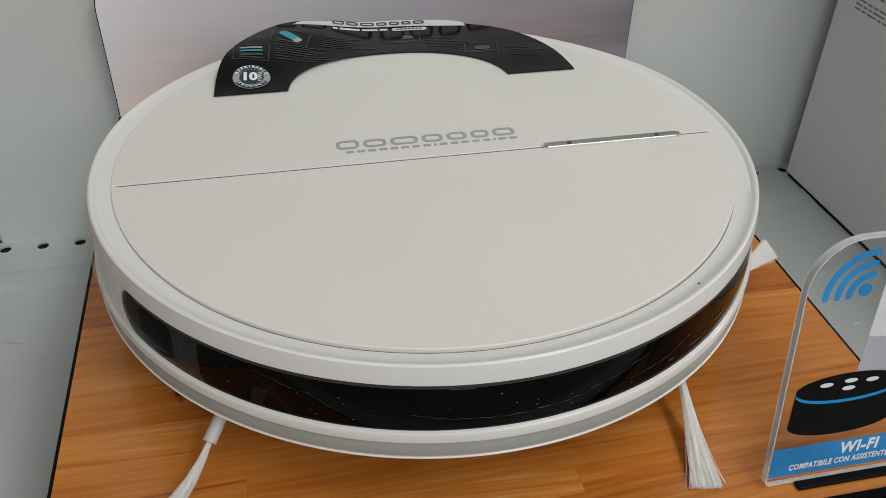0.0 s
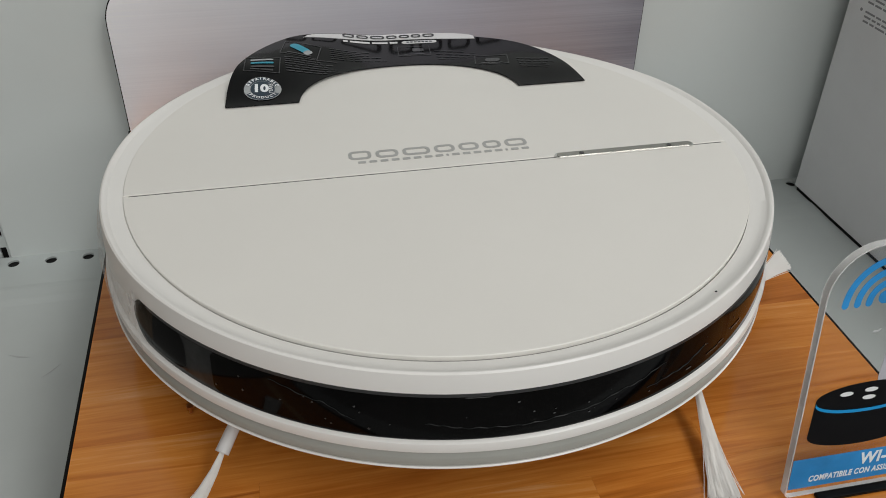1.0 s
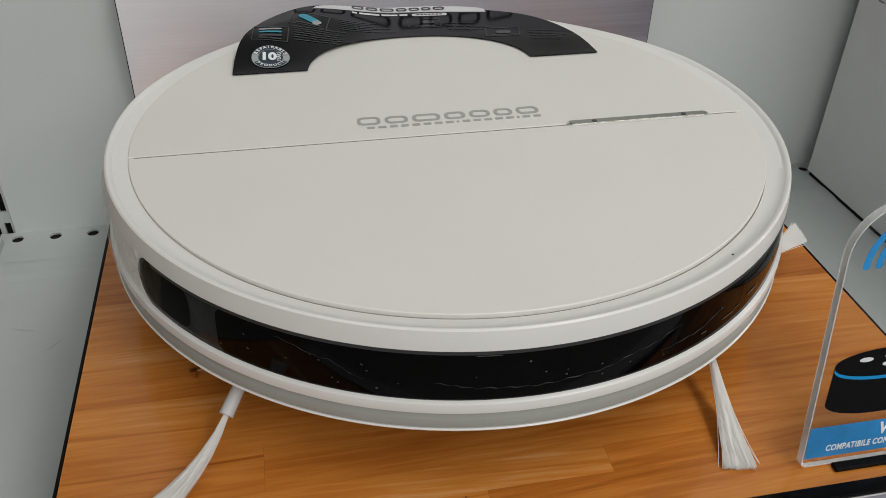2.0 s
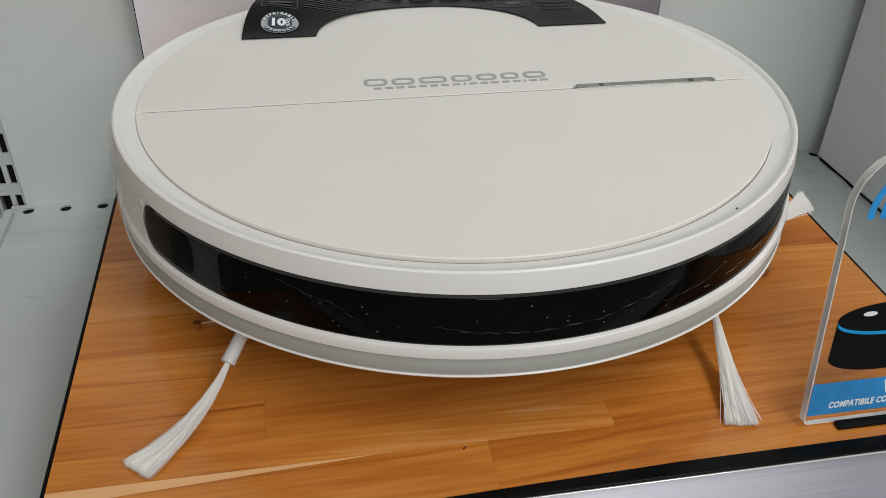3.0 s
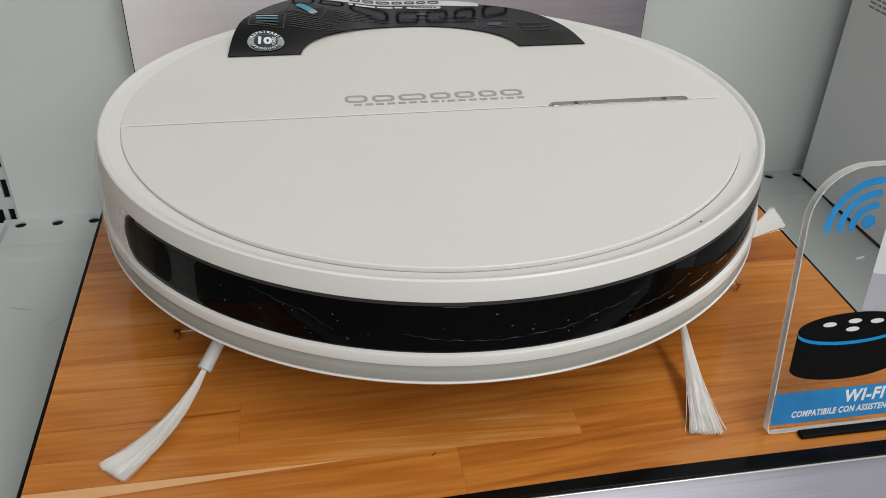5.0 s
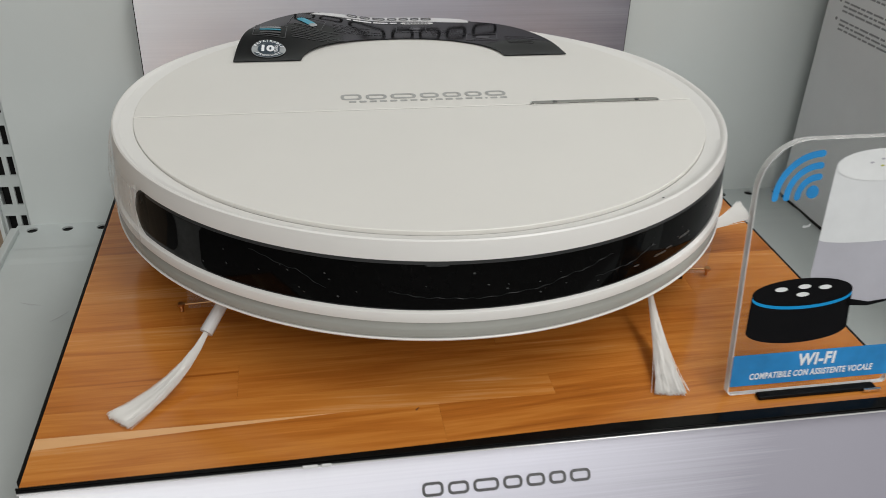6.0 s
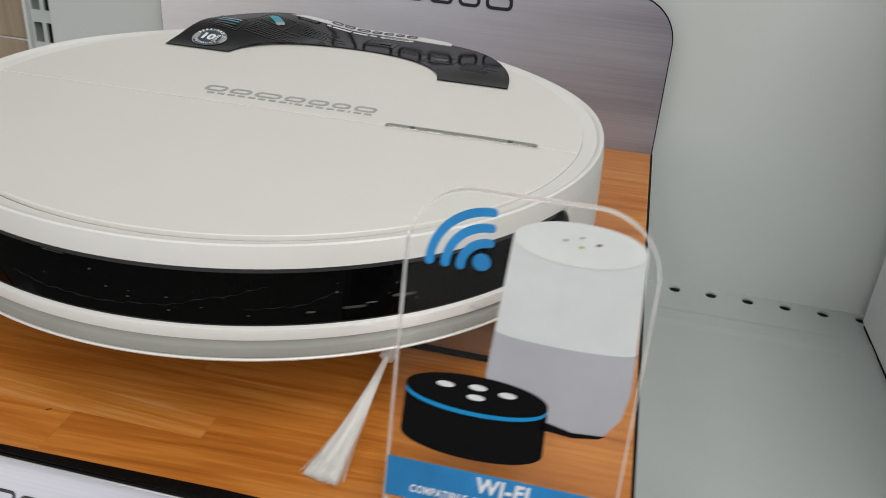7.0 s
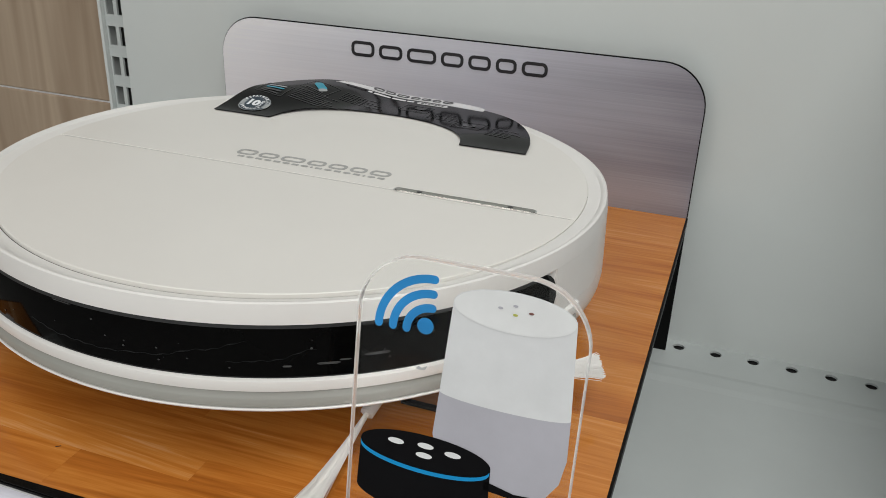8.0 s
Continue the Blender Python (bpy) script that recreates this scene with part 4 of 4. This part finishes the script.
for words, top in (("REPAIRABLE", True), ("PRODUCT", False)):
    letters = []
    for i, c in enumerate(words):
        step = (i - (len(words) - 1) / 2) * (15 if top else 17)
        a = 90 - step if top else -90 + step
        spin = -step if top else step
        r = 0.0083
        letters.append(text_mesh(c, 0.0028, mid @ Matrix.Translation((r * math.cos(radians(a)), r * math.sin(radians(a)), 0)) @ Matrix.Rotation(radians(spin), 4, "Z"), 0.0001, 0.00005))
    printed("badge_words", join(*letters), TEXT_WHITE, badge)

# ---- clear acrylic sign ----
sign = thing("acrylic_sign", 0.3195, 0.016, 0.0, "clear acrylic sign with printed smart speakers and a blue banner", "sign")
LEAN_DEG = 8.8
SIGN = Matrix.Translation((0.0, 0.0134, 0.0010)) @ Matrix.Rotation(radians(-LEAN_DEG), 4, "X") @ upright_at(0.0)
pane = part("acrylic_sheet", slab(round_rect(0.2800, 0.3540, 0.0, 0.1110, 0.0200, 12, (0.12, 0.12, 1, 1)), SIGN @ Matrix.Translation((0, 0, -0.0032)), 0.0032), ACRYLIC, sign, "clear acrylic sheet with rounded top corners")
pane.visible_shadow = False
# Added pale ring: the light caught in the sheet's edge, as colour.
part("acrylic_edge", edge_ring(round_rect(0.2797, 0.3543, -0.0003, 0.1113, 0.0203, 12, (0.12, 0.12, 1, 1)), round_rect(0.2802, 0.3538, 0.0002, 0.1108, 0.0198, 12, (0.12, 0.12, 1, 1)),
                               SIGN @ Matrix.Translation((0, 0, -0.0033)), 0.0032), ACRYLIC_EDGE, sign, "pale ring painting the light caught in the acrylic's edge")
P1 = SIGN @ Matrix.Translation((0, 0, 0.0002))
P2 = SIGN @ Matrix.Translation((0, 0, 0.0004))
P3 = SIGN @ Matrix.Translation((0, 0, 0.0006))


def arc_stroke(cx, cy, r, w, n=14):
    """A quarter ring from straight left to straight up, with round ends."""
    outer = [(cx + (r + w) * math.cos(radians(a)), cy + (r + w) * math.sin(radians(a))) for a in (90 + 90 * i / n for i in range(n + 1))]
    end_l = [(cx - r + w * math.cos(radians(a)), cy + w * math.sin(radians(a))) for a in (180 + 180 * i / 6 for i in range(1, 6))]
    innr = [(cx + (r - w) * math.cos(radians(a)), cy + (r - w) * math.sin(radians(a))) for a in (180 - 90 * i / n for i in range(n + 1))]
    end_t = [(cx + w * math.cos(radians(a)), cy + r + w * math.sin(radians(a))) for a in (270 + 180 * i / 6 for i in range(1, 6))]
    return outer + end_l + innr + end_t


for r in (0.0080, 0.0126, 0.0174):
    part("wireless_arc", slab(arc_stroke(0.3048, 0.0880, r, 0.00135), P1, 0.0001), BLUE_PRINT, sign, "sky-blue wireless arc")
part("wireless_dot", slab(ellipse(0.3030, 0.0899, 0.0027, 0.0027), P1, 0.0001), BLUE_PRINT, sign, "sky-blue dot")

# tall pale speaker picture
waist = [(0.3305 - 0.0210 * math.cos(radians(a)), 0.0695 - 0.0022 * math.sin(radians(a))) for a in range(0, 181, 10)]
part("tall_speaker_upper", slab(ellipse(0.3305, 0.1000, 0.0191, 0.0064, 0, 180, 24) + waist, P1, 0.0001), ICON_WHITE, sign, "white upper half of a tall speaker picture")
part("tall_speaker_top", slab(ellipse(0.3305, 0.0998, 0.0189, 0.0064), P2, 0.0001), ICON_TOP, sign)
lower = [(0.3085, 0.0545), (0.3096, 0.0490), (0.3160, 0.0430), (0.3260, 0.0400), (0.3370, 0.0394), (0.3462, 0.0408), (0.3505, 0.0475), (0.3520, 0.0560)]
part("tall_speaker_lower", slab(lower + waist[::-1], P1, 0.0001), ICON_GREY, sign, "lilac-grey lower half of a tall speaker picture")
part("speaker_shadow", slab([(0.3270, 0.0424), (0.3270, 0.0392), (0.3370, 0.0384), (0.3450, 0.0398), (0.3468, 0.0410), (0.3370, 0.0402)], P2, 0.0001), ICON_BLACK, sign)
for (x, z), mat in (((0.3262, 0.1009), ICON_GREY), ((0.3307, 0.1023), ICON_GREY), ((0.3357, 0.1009), DOT_RED), ((0.3309, 0.0995), DOT_GREEN)):
    part("speaker_dot", slab(ellipse(x, z, 0.0008, 0.0004, n=12), P3, 0.0001), mat, sign)
# low black speaker picture
EX = 0.3064
body = ellipse(EX, 0.0468, 0.0223, 0.0062, 0, 180, 24) + ellipse(EX, 0.0300, 0.0228, 0.0066, 180, 360, 24)
part("low_speaker_body", slab(body, P2, 0.0001), ICON_BLACK, sign, "black low speaker picture")
ring = [(EX + 0.0222 * math.cos(radians(a)), 0.0462 + 0.0056 * math.sin(radians(a))) for a in range(180, 361, 8)] + [(EX + 0.0222 * math.cos(radians(a)), 0.0450 + 0.0058 * math.sin(radians(a))) for a in range(360, 179, -8)]
part("low_speaker_ring", slab(ring, P3, 0.0001), BLUE_RING, sign, "bright blue ring of the low speaker picture")
for x, z in ((0.2965, 0.0486), (0.3067, 0.0493), (0.3160, 0.0485), (0.3064, 0.0458)):
    part("low_speaker_button", slab(ellipse(x, z, 0.0028, 0.0010, n=18), P3, 0.0001), ICON_TOP, sign)
part("banner", slab([(0.2802, 0.0042), (0.3538, 0.0042), (0.3538, 0.0190), (0.2802, 0.0190)], P1, 0.0001), BLUE_PRINT, sign, "sky-blue banner")
part("banner_title", text_mesh("WI-FI", 0.0074, P2 @ Matrix.Translation((0.3185, 0.0145, 0)) @ Matrix.Diagonal((0.92, 1.05, 1, 1)), 0.0001, 0.00026, 0.08, spacing=1.10), TEXT_WHITE, sign)
part("banner_line", text_mesh("COMPATIBILE CON ASSISTENTE VOCALE", 0.00345, P2 @ Matrix.Translation((0.3170, 0.0083, 0)) @ Matrix.Diagonal((0.83, 1.16, 1, 1)), 0.0001, 0.00010, 0.10, spacing=1.10), TEXT_WHITE, sign)
part("scratch", slab([(0.3010, 0.0752), (0.3018, 0.0762), (0.3030, 0.0758), (0.3048, 0.0768), (0.3042, 0.0754), (0.3025, 0.0750)], P1, 0.0001), SCUFF, sign, "pale rubbed spot on the acrylic")
part("sign_foot", block(0.2925, 0.3470, 0.0092, 0.0132, 0.0002, 0.0020, 0.0005), BLACK_EDGE, sign, "black foot strip")
part("foot_pin", block(0.3405, 0.3485, 0.0080, 0.0090, 0.0004, 0.0022, 0.0004), CHROME, sign, "bright metal pin")

# ---- tall carton on the shelf ----
BOX_X, BOX_Y = 0.5270, 0.3830
carton = thing("carton", BOX_X, BOX_Y, SHELF_Z, "tall pale grey carton with small grey print", "carton")
part("carton_body", block(BOX_X, 0.86, 0.03, BOX_Y, SHELF_Z + 0.0030, 0.37, 0.0016, 2), CARTON, carton)
# Black filling of the gap below the carton: painted shade.
part("carton_gap_shade", block(BOX_X + 0.0012, 0.855, 0.034, BOX_Y - 0.003, SHELF_Z + 0.0001, SHELF_Z + 0.0034), BLACK_EDGE, carton, "black strip painting the shade under the raised carton")
FACE = Matrix(((0, 0, -1, BOX_X), (-1, 0, 0, 0), (0, 1, 0, 0), (0, 0, 0, 1)))
rnd = random.Random(11)
for k, z in enumerate((0.118, 0.104, 0.088, 0.072, 0.058)):
    for i in range(3):
        part("carton_print", join(*bars(FACE, -0.362, -0.362 + rnd.uniform(0.05, 0.085), z - i * 0.0034, 0.0014, [rnd.uniform(1, 4) for _ in range(8)], 0.0002, 0.5)), CARTON_INK, carton)
    part("carton_bullet", slab(round_rect(-0.368, -0.3655, z - 0.0012, z + 0.0012, 0.001, 3), FACE, 0.0002), CARTON_INK, carton)
carton.rotation_euler.z = radians(2.0)
